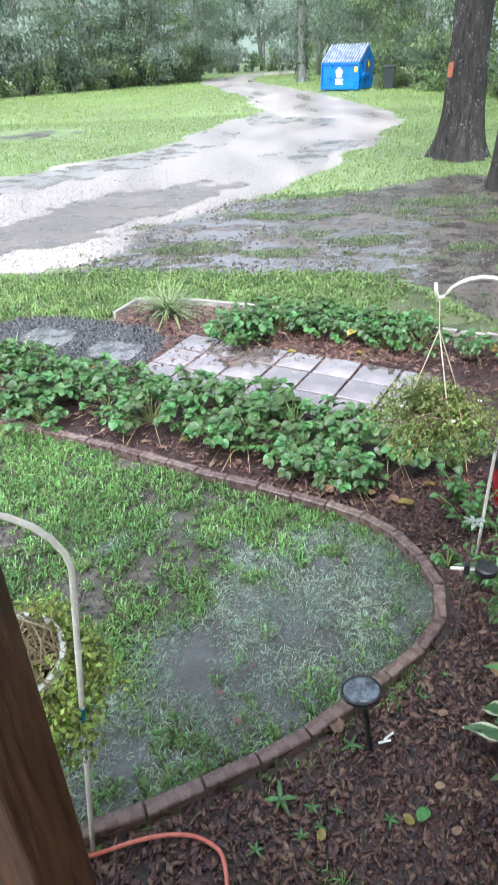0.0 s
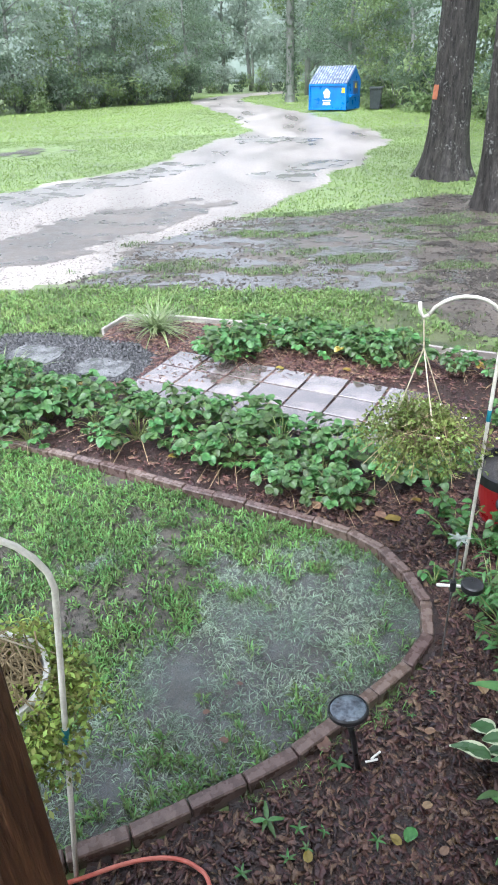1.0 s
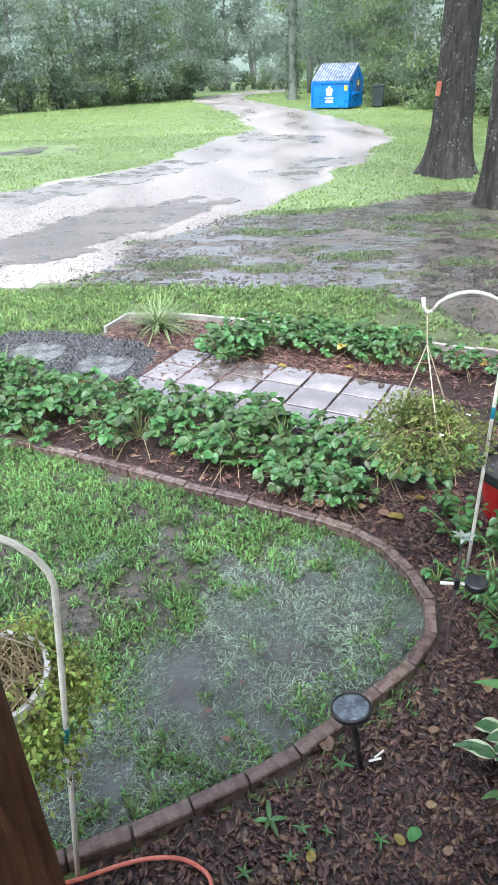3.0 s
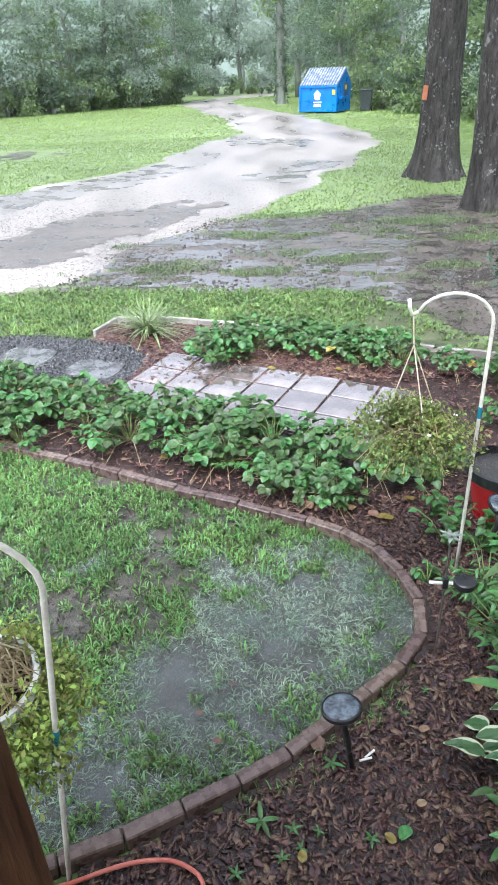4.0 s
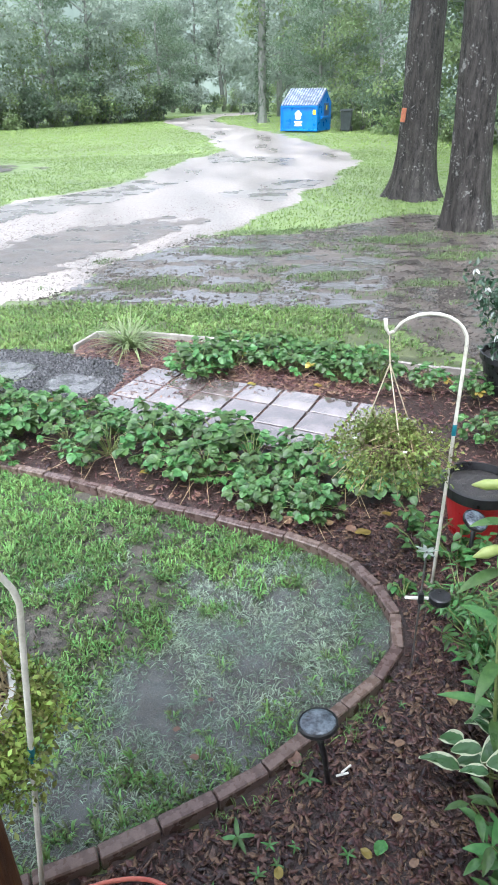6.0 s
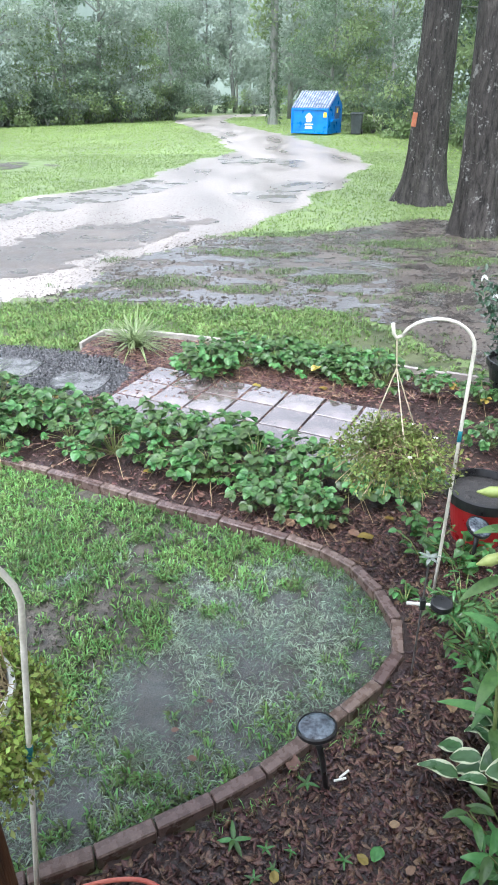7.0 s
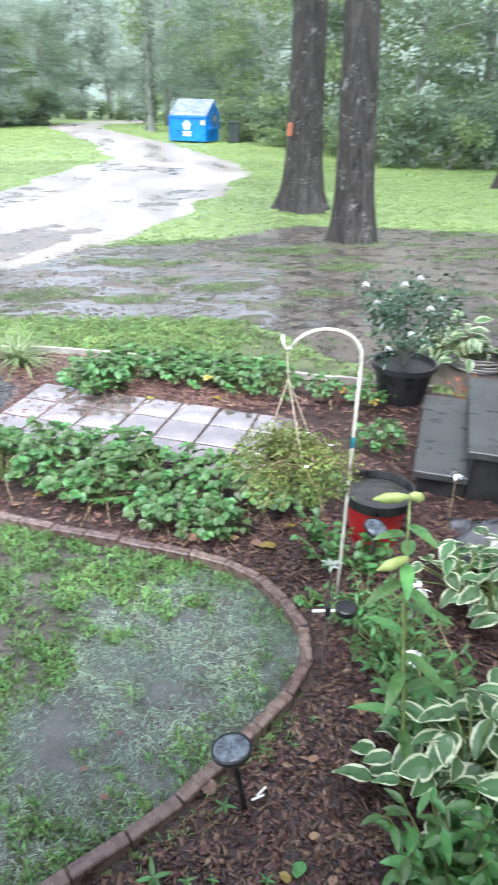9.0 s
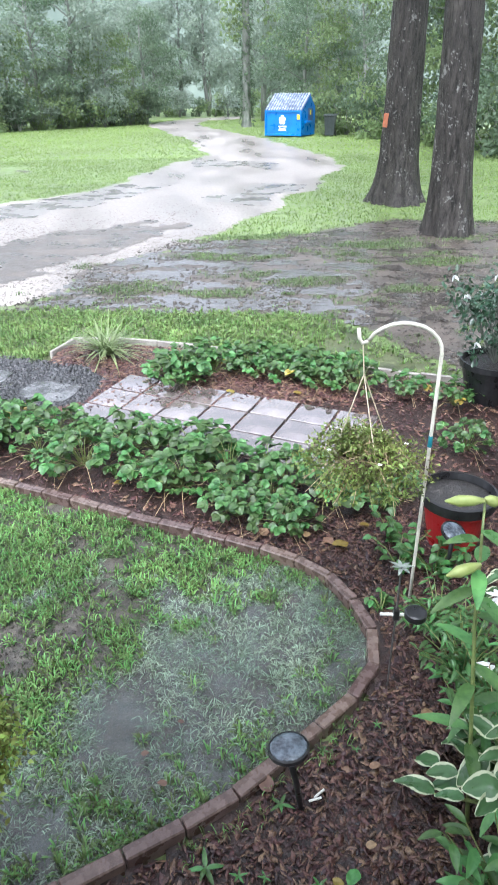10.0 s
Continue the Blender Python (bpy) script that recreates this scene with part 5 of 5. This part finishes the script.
def strawberry(seed, count, yellow):
    """A strawberry plant: three-part leaves on arching stalks, each leaf with its stalk a piece of its own."""
    rng = random.Random(seed)
    t = thing("strawberry_plant", pose(0, 0, 0.02), "bushy green strawberry plant in bark mulch", "plant", "strawberry plants")
    protos = []
    for k in range(count):
        a = 137.5 * k + rng.uniform(-25, 25)
        if len(protos) < 6:
            reach, h = 0.04 + 0.032 * k + rng.uniform(0, 0.02), 0.19 - 0.018 * k + rng.uniform(-0.02, 0.03)
            e = Vector((0, reach, h))
            bm = bmesh.new()
            for turn, s in ((0, 1.0), (68, 0.9), (-68, 0.9)):
                leaf(bm, 0.060 * s, 0.056 * s, Matrix.Translation(e) @ pose(0, 0, 0, rng.uniform(-30, 20), rng.uniform(-28, 28), turn + rng.uniform(-12, 12)), 0.22, 0.35, 5, 4, 0.03, 0.9, 0.5)
            n = len(bm.faces)
            tube(bm, [(0, 0, 0), e * 0.5 + Vector((0, 0, h * 0.3)), e], [0.0028, 0.0024, 0.0018], 4)
            for f in list(bm.faces)[n:]:
                f.material_index = 1
            old = yellow and len(protos) == 4
            ob = part("leaf", bm, [M_YELLOWLEAF if old else M_STRAW, M_STEM], t, "yellowing leaf" if old else "")
            ob.matrix_basis = pose(0, 0, 0, 0, 0, a)
            protos.append(ob)
        else:
            s = rng.uniform(0.8, 1.2)
            share("leaf", protos[rng.choice((0, 1, 2, 3, 5, 2, 3, 5))], pose(rng.uniform(-0.02, 0.02), rng.uniform(-0.02, 0.02), 0, rng.uniform(-12, 12), rng.uniform(-12, 12), a) @ Matrix.Scale(s, 4), t)
    for k in range(6):
        bm = bmesh.new()
        a = rng.uniform(0, 6.28)
        e = Vector((math.cos(a) * rng.uniform(0.2, 0.38), math.sin(a) * rng.uniform(0.2, 0.38), 0.015))
        tube(bm, [(0, 0, 0.02), e * 0.5 + Vector((0, 0, 0.06)), e], [0.002, 0.002, 0.0015], 4)
        part("runner", bm, M_DRYSTEM, t, "straw-coloured runner" if k == 0 else "")
    return t


def build_strawberries():
    rng = random.Random(31)
    plants = [strawberry(40 + k, (28, 32, 24, 30, 26)[k], k == 3) for k in range(5)]
    spots = []
    row = spline([(-2.35, 4.35), (-1.75, 4.12), (-1.2, 3.86), (-0.75, 3.62), (-0.3, 3.46), (0.1, 3.24), (0.45, 3.02), (0.82, 2.90)], 0.185)
    for k, p in enumerate(row):
        w = 0.40 - 0.22 * k / len(row)
        for s in (-0.5, 0.5):
            if s < 0 and k % 4 == 2:
                continue
            spots.append((p.x + 0.42 * w * s * 1.4 + rng.uniform(-0.07, 0.07), p.y + 0.9 * w * s * 1.2 + rng.uniform(-0.10, 0.10), rng.uniform(0.6, 1.15)))
    for p in spline([(-0.42, 4.98), (-0.1, 5.12), (0.25, 5.08), (0.6, 4.92), (0.95, 4.80), (1.2, 4.72)], 0.225):
        for s in (-0.1, 0.1):
            spots.append((p.x + rng.uniform(-0.1, 0.1), p.y + s + rng.uniform(-0.08, 0.08), rng.uniform(0.85, 1.2)))
    for x, y in ((-1.62, 3.56), (-1.85, 3.66), (-2.1, 3.78), (-2.3, 3.95), (0.30, 2.78), (0.05, 2.93), (1.45, 4.5), (1.75, 4.3), (0.95, 3.05), (1.6, 3.6)):
        spots.append((x, y, 0.85))
    for k, (x, y, s) in enumerate(spots):
        m = pose(x, y, 0.02, 0, 0, rng.uniform(0, 360))
        if k < 5:
            plants[k].matrix_basis = m
        else:
            o = copy_thing(plants[rng.choice((0, 0, 1, 1, 2, 3, 3, 4, 4))], m)
            o.scale = (s,) * 3


def hosta(x, y, seed, count, spread, height, size, material=None, label="hosta clump with cream-edged green leaves"):
    rng = random.Random(seed)
    t = thing("hosta", pose(x, y, 0.02), label, "plant", "hostas")
    protos = []
    for k in range(count):
        stalks = bmesh.new()
        a = 2.4 * k + rng.uniform(-0.3, 0.3)
        s = (k + 1) / count
        r = spread * (0.15 + 0.75 * s)
        z = height * (1.05 - 0.72 * s) + rng.uniform(-0.02, 0.03)
        root = Vector(((0.3 * spread, 0.1 * spread, 0), (-0.28 * spread, 0.2 * spread, 0), (0.0, -0.32 * spread, 0), (0.05, 0.3 * spread, 0))[k % 4])
        e = root * 1.2 + Vector((0.8 * r * math.cos(a), 0.8 * r * math.sin(a), z * rng.uniform(0.75, 1.15)))
        tube(stalks, [root, root.lerp(e, 0.45) + Vector((0, 0, z * 0.3)), e], [0.005, 0.004, 0.003], 5)
        m = pose(e.x, e.y, e.z, rng.uniform(-30, 25) - 10 * s, rng.uniform(-28, 28), math.degrees(a) - 90 + rng.uniform(-70, 70))
        if len(protos) < 3:
            bm = bmesh.new()
            leaf(bm, size * (0.85 + 0.12 * len(protos)), size * (0.66 - 0.05 * len(protos)), m_identity(), (0.3, 0.5, 0.15)[len(protos)], (0.3, 0.15, 0.4)[len(protos)], 9, 6, 0.03, 0.75)
            ob = part("leaf", bm, material or M_HOSTA, t)
            ob.matrix_basis = m
            protos.append(ob)
        else:
            share("leaf", protos[k % 3], m @ Matrix.Scale(rng.uniform(0.8, 1.2), 4), t)
        part("stalk", stalks, M_STEM, t)
    return t


def m_identity():
    return Matrix()


def flower_spike(x, y, tip, seed, label):
    t = thing("flower_stalk", pose(x, y, 0.02), label, "flower", "hosta flowers")
    bm = bmesh.new()
    e = Vector(tip)
    tube(bm, [(0, 0, 0), e * 0.5 + Vector((0, 0, 0.06)), e], [0.003, 0.0025, 0.002], 5)
    part("stalk", bm, M_DRYSTEM, t)
    rng = random.Random(seed)
    for k in range(7):
        bm = bmesh.new()
        leaf(bm, 0.045, 0.018, pose(e.x, e.y, e.z - 0.004 * k, rng.uniform(-50, 10), rng.uniform(-30, 30), 51 * k), 0.3, 0.4, 3, 2)
        part("petal", bm, M_PETAL, t)
    return t


def green_plant(name, x, y, seed, count, spread, height, size, ratio, material, label):
    """A loose leafy plant: leaves up its stems."""
    rng = random.Random(seed)
    t = thing(name, pose(x, y, 0.02), label, "plant")
    protos = []
    for k in range(max(3, count // 6)):
        stems = bmesh.new()
        a = rng.uniform(0, 6.28)
        r = spread * rng.uniform(0.2, 1)
        e = Vector((r * math.cos(a), r * math.sin(a), height * rng.uniform(0.6, 1)))
        tube(stems, [(0, 0, 0), e * 0.5 + Vector((0, 0, 0.03)), e], [0.004, 0.003, 0.002], 5)
        for j in range(8):
            s = 0.12 + 0.88 * (j + 1) / 8
            p = e * s
            m = pose(p.x, p.y, p.z, rng.uniform(-25, 25), rng.uniform(-20, 20), rng.uniform(0, 360)) @ Matrix.Scale(rng.uniform(0.7, 1.2), 4)
            if len(protos) < 2:
                bm = bmesh.new()
                leaf(bm, size, size * ratio, Matrix(), 0.3, 0.25, 5, 4, 0.01)
                ob = part("leaf", bm, material, t)
                ob.matrix_basis = m
                protos.append(ob)
            else:
                share("leaf", protos[j % 2], m, t)
        part("stem", stems, M_STEM, t)
    return t


def build_garden():
    tip = hook((0.82, 2.16, 0), (0.0, 0.0), 0.295, 1.25, -6, "off-white shepherd's hook holding a basket in the bed", 0.85)
    basket((0.57, 2.19, 0.82), 0.125, 0.11, tip, 5, M_DRYPOT, 48, "hanging basket overflowing with yellow-green foliage", (0.0, 0.0, 0.0), 90, 2.2, M_BASKETLEAF)
    tip = hook((-0.700, 0.86, 0), (0.118, 0.0), 0.40, 1.17, 0, "off-white shepherd's hook with teal tape beside the lawn", 0.66)
    basket((-0.87, 1.0, 0.72), 0.165, 0.14, tip, 6, M_WHITEPOT, 60, "white hanging basket of half-dead trailing foliage", (0.08, -0.05, -0.15), 220, 1.4, M_YELLOWFOLIAGE)

    solar_light(0.205, 1.20, 0.325, 0.066, (-9, -6, 0), "black solar stake light with a round wet panel", 0, -0.055)
    solar_light(1.05, 2.33, 0.29, 0.062, (20, 15, 0), "black solar stake light beside the red pot")

    t = thing("solar_ornament", pose(0.605, 1.69, 0), "thin wire stake with solar disc and silvery flower", "garden ornament")
    bm = bmesh.new()
    tube(bm, [(0, 0, -0.03), (0.0, 0, 0.3), (0.0, 0.0, 0.62)], 0.004, 8)
    part("stake", bm, M_ROD, t)
    bm = bmesh.new()
    tube(bm, [(-0.06, 0.0, 0.405), (-0.02, 0, 0.40), (0.03, 0, 0.395)], 0.0065, 8)
    part("arm", bm, M_WHITEPOT, t, "white plastic arm")
    bm = bmesh.new()
    box(bm, (0.022, 0.022, 0.05), pose(0, 0, 0.40), 0.003)
    part("clip", bm, M_BLACK, t)
    bm = bmesh.new()
    lathe(bm, [(0, -0.018), (0.038, -0.018), (0.042, -0.012), (0.042, 0.010), (0.036, 0.014), (0, 0.013)], 28, (0.075, 0.0, 0.395))
    part("solar_disc", bm, M_BLACK, t, "black solar disc")
    for k in range(7):
        bm = bmesh.new()
        leaf(bm, 0.046, 0.015, pose(0.0, 0, 0.615, 20 + 8 * (k % 3), 0, 51 * k), 0.3, 0.3, 4, 2)
        part("petal", bm, M_SILVER, t, "silvery petal")

    red = pot("red_pot", pose(1.17, 2.62, 0.02), 0.170, 0.125, 0.268, M_RED, "red plastic pot with a black liner")
    bm = bmesh.new()
    lathe(bm, [(0.172, 0.255), (0.190, 0.258), (0.196, 0.315), (0.182, 0.318), (0.172, 0.28)], 40)
    part("liner", bm, M_BLACK, red, "black liner rim")
    bm = bmesh.new()
    lathe(bm, [(0.178, 0.275), (0.1, 0.288), (0, 0.284)], 30)
    part("topsoil", bm, M_POTSOIL, red, "dark wet topsoil")
    black = pot("black_pot", pose(2.05, 4.40, 0.02), 0.245, 0.17, 0.32, M_BLACK, "large black nursery pot holding a flowering shrub", 0.028)
    t = thing("potted_shrub", pose(2.05, 4.40, 0.30), "dark green shrub with drooping white flowers in a pot", "shrub")
    rng = random.Random(3)
    bm, c = bmesh.new(), []
    for k in range(20):
        a, r = rng.uniform(0, 6.28), rng.uniform(0.05, 0.40)
        e = Vector((r * math.cos(a) - 0.06, r * math.sin(a), rng.uniform(0.2, 0.72)))
        tube(bm, [(0, 0, 0), e * 0.5 + Vector((0, 0, 0.05)), e], [0.007, 0.005, 0.002], 5)
        c += [e, e * 0.75, e * 0.9 + Vector((0.03, 0.02, 0))]
    part("branch", bm, M_BARK2, t)
    leaf_cloud("foliage", c, 22, (0.10, 0.10, 0.09), (0.03, 0.06), M_SHRUB, t, 15)
    for k in range(11):
        e = c[(k * 3) % len(c)]
        bm = bmesh.new()
        for j in range(4):
            leaf(bm, 0.05, 0.02, pose(e.x + 0.04 * math.cos(k), e.y - 0.05, e.z + 0.02, -60, 20 * j, 90 * j), 0.2, 0.4, 3, 2)
        part("blossom", bm, M_PETAL, t, "white drooping blossom")
    hosta(2.86, 5.10, 66, 70, 0.36, 0.34, 0.15, M_VARIEG, "pale variegated hosta clump beyond the steps")
    green_plant("coral_flowers", 2.40, 4.05, 13, 18, 0.16, 0.30, 0.05, 0.8, M_ORANGE, "few faded orange blooms by the steps")

    t = thing("coiled_hose", at_house(0.42, 2.45, 0.0), "pale coiled garden hose beyond the steps", "hose")
    bm = bmesh.new()
    pts = [Vector(((0.24 + 0.03 * math.sin(k * 0.9)) * math.cos(k * 0.35), (0.20 + 0.03 * math.cos(k * 0.5)) * math.sin(k * 0.35), 0.02 + 0.0006 * k)) for k in range(160)]
    tube(bm, pts, 0.010, 7)
    part("coil", bm, M_GREYHOSE, t, smooth=True)

    t = thing("garden_hose", pose(0, 0, 0), "coral-red rubber garden hose on the mulch", "hose")
    bm = bmesh.new()
    tube(bm, spline([(-1.3, 0.55, 0.045), (-0.95, 0.76, 0.045), (-0.67, 0.85, 0.047), (-0.58, 0.88, 0.047), (-0.49, 0.90, 0.047), (-0.40, 0.90, 0.047), (-0.335, 0.875, 0.046), (-0.295, 0.83, 0.045), (-0.28, 0.70, 0.045), (-0.30, 0.4, 0.045)], 0.02), 0.0068, 10)
    part("tubing", bm, M_HOSE, t, smooth=True)

    for k, (x, y, turn) in enumerate(((0.245, 1.215, 10), (0.262, 1.235, 35))):
        bm = bmesh.new()
        tube(bm, [(-0.022, 0, 0), (0.022, 0, 0)], 0.0042, 8)
        ob = part("plastic_peg", bm, M_WHITEPOT, None)
        ob.matrix_basis = pose(x, y, 0.045, 0, -4, turn)
        tagged(ob, "short white plastic peg lying on mulch", "peg")

    # pale arching clump in the far bed
    t = thing("arching_clump", pose(-1.02, 5.58, 0.03), "pale green clump of arching strap leaves", "plant")
    rng = random.Random(9)
    for k in range(150):
        bm = bmesh.new()
        a = rng.uniform(0, 6.28)
        leaf(bm, rng.uniform(0.24, 0.42), 0.012, pose(rng.uniform(-0.05, 0.05), rng.uniform(-0.05, 0.05), 0, rng.uniform(42, 80), 0, math.degrees(a)), rng.uniform(0.5, 1.1), 0.3, 7, 2)
        part("blade", bm, M_BLADE, t)
    t = thing("arching_clump", pose(-2.05, 4.45, 0.03), "smaller clump of arching strap leaves", "plant")
    for k in range(45):
        bm = bmesh.new()
        a = rng.uniform(0, 6.28)
        leaf(bm, rng.uniform(0.22, 0.36), 0.011, pose(rng.uniform(-0.04, 0.04), rng.uniform(-0.04, 0.04), 0, rng.uniform(42, 80), 0, math.degrees(a)), rng.uniform(0.5, 1.0), 0.3, 6, 2)
        part("blade", bm, M_BLADE, t)

    hosta(1.03, 1.0, 51, 230, 0.40, 0.36, 0.115)
    hosta(1.50, 2.02, 52, 90, 0.30, 0.26, 0.105)
    green_plant("leafy_perennial", 0.74, 0.80, 53, 260, 0.25, 0.38, 0.075, 0.38, M_GREENLEAF, "bright green toothed leaves before the hosta")
    green_plant("leafy_perennial", 0.86, 1.36, 54, 130, 0.2, 0.36, 0.075, 0.35, M_GREENLEAF, "slim green leaves behind the hosta")
    green_plant("leafy_perennial", 0.91, 1.70, 55, 260, 0.27, 0.30, 0.05, 0.35, M_GREENLEAF, "feathery green weeds along the bed")
    green_plant("leafy_perennial", 0.90, 1.98, 83, 200, 0.22, 0.24, 0.05, 0.3, M_GREENLEAF, "feathery green weeds beside the solar stake")
    green_plant("leafy_perennial", 0.96, 1.50, 84, 200, 0.22, 0.28, 0.055, 0.3, M_GREENLEAF, "feathery green weeds behind the hosta")
    green_plant("leafy_perennial", 0.84, 2.42, 85, 40, 0.16, 0.2, 0.05, 0.8, M_GREENLEAF, "low round-leaved green plant near the hook")
    green_plant("leafy_perennial", 1.58, 1.74, 86, 120, 0.13, 0.3, 0.05, 0.3, M_GREENLEAF, "dark feathery plant between the hostas")
    green_plant("leafy_perennial", 1.0, 2.35, 56, 54, 0.2, 0.2, 0.055, 0.7, M_GREENLEAF, "low green plant beside the red pot")
    green_plant("leafy_perennial", 1.85, 1.9, 57, 60, 0.2, 0.3, 0.07, 0.3, M_GREENLEAF, "dark feathery plant behind the hosta")
    green_plant("leafy_perennial", 0.85, 2.62, 58, 24, 0.14, 0.22, 0.055, 0.8, M_GREENLEAF, "round-leaved seedling in the mulch")
    green_plant("leafy_perennial", 0.68, 2.12, 59, 12, 0.08, 0.07, 0.04, 0.8, M_GREENLEAF, "low bright seedling in the mulch")
    flower_spike(0.88, 1.30, (0.0, 0.16, 0.34), 61, "wilted white hosta blossom on a straw stalk")
    flower_spike(1.10, 1.30, (-0.10, 0.42, 0.42), 62, "fading white blossom on an arching stalk")
    flower_spike(1.50, 2.05, (0.05, 0.05, 0.32), 63, "white blossom above the hosta leaves")
    flower_spike(1.60, 2.60, (0.0, 0.02, 0.38), 64, "single white drooping blossom by the steps")

    # lily stalk in bud
    t = thing("lily", pose(0.73, 1.12, 0.02), "tall green lily stalk with pale closed buds", "plant")
    bm = bmesh.new()
    path = [Vector((0, 0, 0)), Vector((-0.01, 0.08, 0.35)), Vector((-0.015, 0.18, 0.70)), Vector((0.005, 0.30, 1.06))]
    tube(bm, path, [0.008, 0.007, 0.006, 0.004], 8)
    part("stalk", bm, M_STEM, t, smooth=True)
    for o, d, ln in (((-0.02, 0.20, 0.90), (-0.105, -0.02, -0.02), 1), ((0.0, 0.29, 1.06), (-0.11, 0.02, -0.01), 1), ((0.005, 0.30, 1.06), (0.05, 0.0, -0.02), 0.8)):
        o, d = Vector(o), Vector(d)
        bm = bmesh.new()
        tube(bm, [o, o + d * 0.3, o + d * 0.65, o + d], [0.006, 0.016, 0.018, 0.003], 8)
        part("bud", bm, M_LILY, t, "pale yellow-green bud", smooth=True)
    for z, a, ln in ((0.88, 60, 0.13), (0.86, 250, 0.14), (0.78, 290, 0.14), (0.56, 300, 0.17), (0.34, 150, 0.17), (0.30, 260, 0.17), (0.80, 200, 0.16), (0.72, 330, 0.15), (0.62, 120, 0.15), (0.50, 230, 0.16), (0.42, 20, 0.16), (0.95, 170, 0.10), (0.98, 300, 0.11)):
        bm = bmesh.new()
        leaf(bm, ln, 0.045, pose(-0.012, 0.26 * z, z, 8, 0, a - 90), 0.35, 0.25, 6, 4)
        part("leaf", bm, M_GREENLEAF, t)

    # weeds and fallen leaves in the mulch
    rng = random.Random(71)
    for k, (x, y, s) in enumerate(((-0.12, 1.02, 0.06), (0.13, 1.21, 0.045), (-0.06, 0.90, 0.03), (0.30, 1.40, 0.025), (0.06, 0.98, 0.025), (0.52, 1.50, 0.02), (0.22, 0.95, 0.03), (-0.2, 0.86, 0.03), (0.0, 0.93, 0.025), (-0.02, 0.99, 0.03), (0.42, 1.40, 0.02))):
        t = thing("weed", pose(x, y, 0.03, 0, 0, 40 * k), "small bright green weed sprouting from mulch", "weed", "weeds")
        first = None
        for j in range(5):
            m = pose(0, 0, 0.005, rng.uniform(12, 55), 0, 72 * j + rng.uniform(-20, 20))
            if first is None:
                bm = bmesh.new()
                leaf(bm, s, s * 0.28, Matrix(), 0.35, 0.3, 5, 2)
                first = part("leaf", bm, M_GREENLEAF, t)
                first.matrix_basis = m
            else:
                share("leaf", first, m, t)
    fallen = [(0.62, 2.60, 0.075, M_YELLOWLEAF), (0.42, 2.72, 0.06, M_BROWNLEAF), (-0.20, 1.55, 0.022, M_BROWNLEAF), (-0.35, 1.42, 0.025, M_BROWNLEAF), (0.34, 0.98, 0.05, M_GREENLEAF), (0.29, 0.93, 0.035, M_YELLOWLEAF),
              (0.10, 1.25, 0.06, M_BROWNLEAF), (-1.55, 3.72, 0.06, M_YELLOWLEAF), (-1.0, 3.4, 0.05, M_BROWNLEAF), (0.72, 1.55, 0.06, M_BROWNLEAF), (0.45, 1.32, 0.035, M_BROWNLEAF), (-0.1, 3.1, 0.05, M_BROWNLEAF),
              (0.2, 2.7, 0.06, M_BROWNLEAF), (0.1, 4.62, 0.06, M_YELLOWLEAF), (0.38, 1.05, 0.03, M_BROWNLEAF), (0.6, 1.2, 0.04, M_BROWNLEAF), (0.0, 0.88, 0.035, M_YELLOWLEAF), (0.50, 2.66, 0.06, M_BROWNLEAF), (0.36, 2.82, 0.05, M_BROWNLEAF), (-0.62, 3.30, 0.05, M_YELLOWLEAF), (-0.95, 3.62, 0.05, M_YELLOWLEAF), (0.72, 2.78, 0.05, M_YELLOWLEAF),
              (-0.25, 1.30, 0.03, M_BROWNLEAF), (0.62, 4.55, 0.06, M_YELLOWLEAF), (-0.3, 3.0, 0.04, M_BROWNLEAF), (0.40, 0.90, 0.03, M_BROWNLEAF)]
    for x, y, s, m in fallen:
        bm = bmesh.new()
        leaf(bm, s * 1.15, s * 0.85, Matrix(), -0.05, 0.18, 6, 4, 0.05, 0.8, 0.6)
        ob = part("fallen_leaf", bm, m, None)
        ob.matrix_basis = pose(x, y, 0.05, rng.uniform(-8, 8), rng.uniform(-8, 8), rng.uniform(0, 360))
        tagged(ob, "yellowed fallen leaf on the ground" if m is M_YELLOWLEAF else ("torn green leaf on the mulch" if m is M_GREENLEAF else "dead brown leaf on the ground"), "leaf", "fallen leaves")

    # crumpled sheet by the steps
    bm = bmesh.new()
    g = [[bm.verts.new((0.75 * (i / 14 - 0.5), 0.5 * (j / 10 - 0.5), 0.03 + 0.16 * max(0, 1 - (2 * i / 14 - 1) ** 2 - (2 * j / 10 - 1) ** 2) + 0.05 * noise.noise((i * 0.5, j * 0.5, 3)))) for j in range(11)] for i in range(15)]
    for i in range(14):
        for j in range(10):
            bm.faces.new((g[i][j], g[i + 1][j], g[i + 1][j + 1], g[i][j + 1])).smooth = True
    bmesh.ops.solidify(bm, geom=bm.faces[:], thickness=0.008)
    ob = part("plastic_sheet", bm, M_TARP, None)
    ob.matrix_basis = at_house(0.62, -0.42, 0.01, 0, 0, 10)
    tagged(ob, "crumpled grey plastic sheet beside the steps", "sheet")


M_DRYPOT = mat("brown moss liner", (0.07, 0.05, 0.03), (0.16, 0.12, 0.07), 20, (0.6, 0.8), 0.5)

build_ground()
build_loose()
build_backdrop()
build_trees()
build_dumpster()
build_house()
build_strawberries()
build_garden()
build_paving()
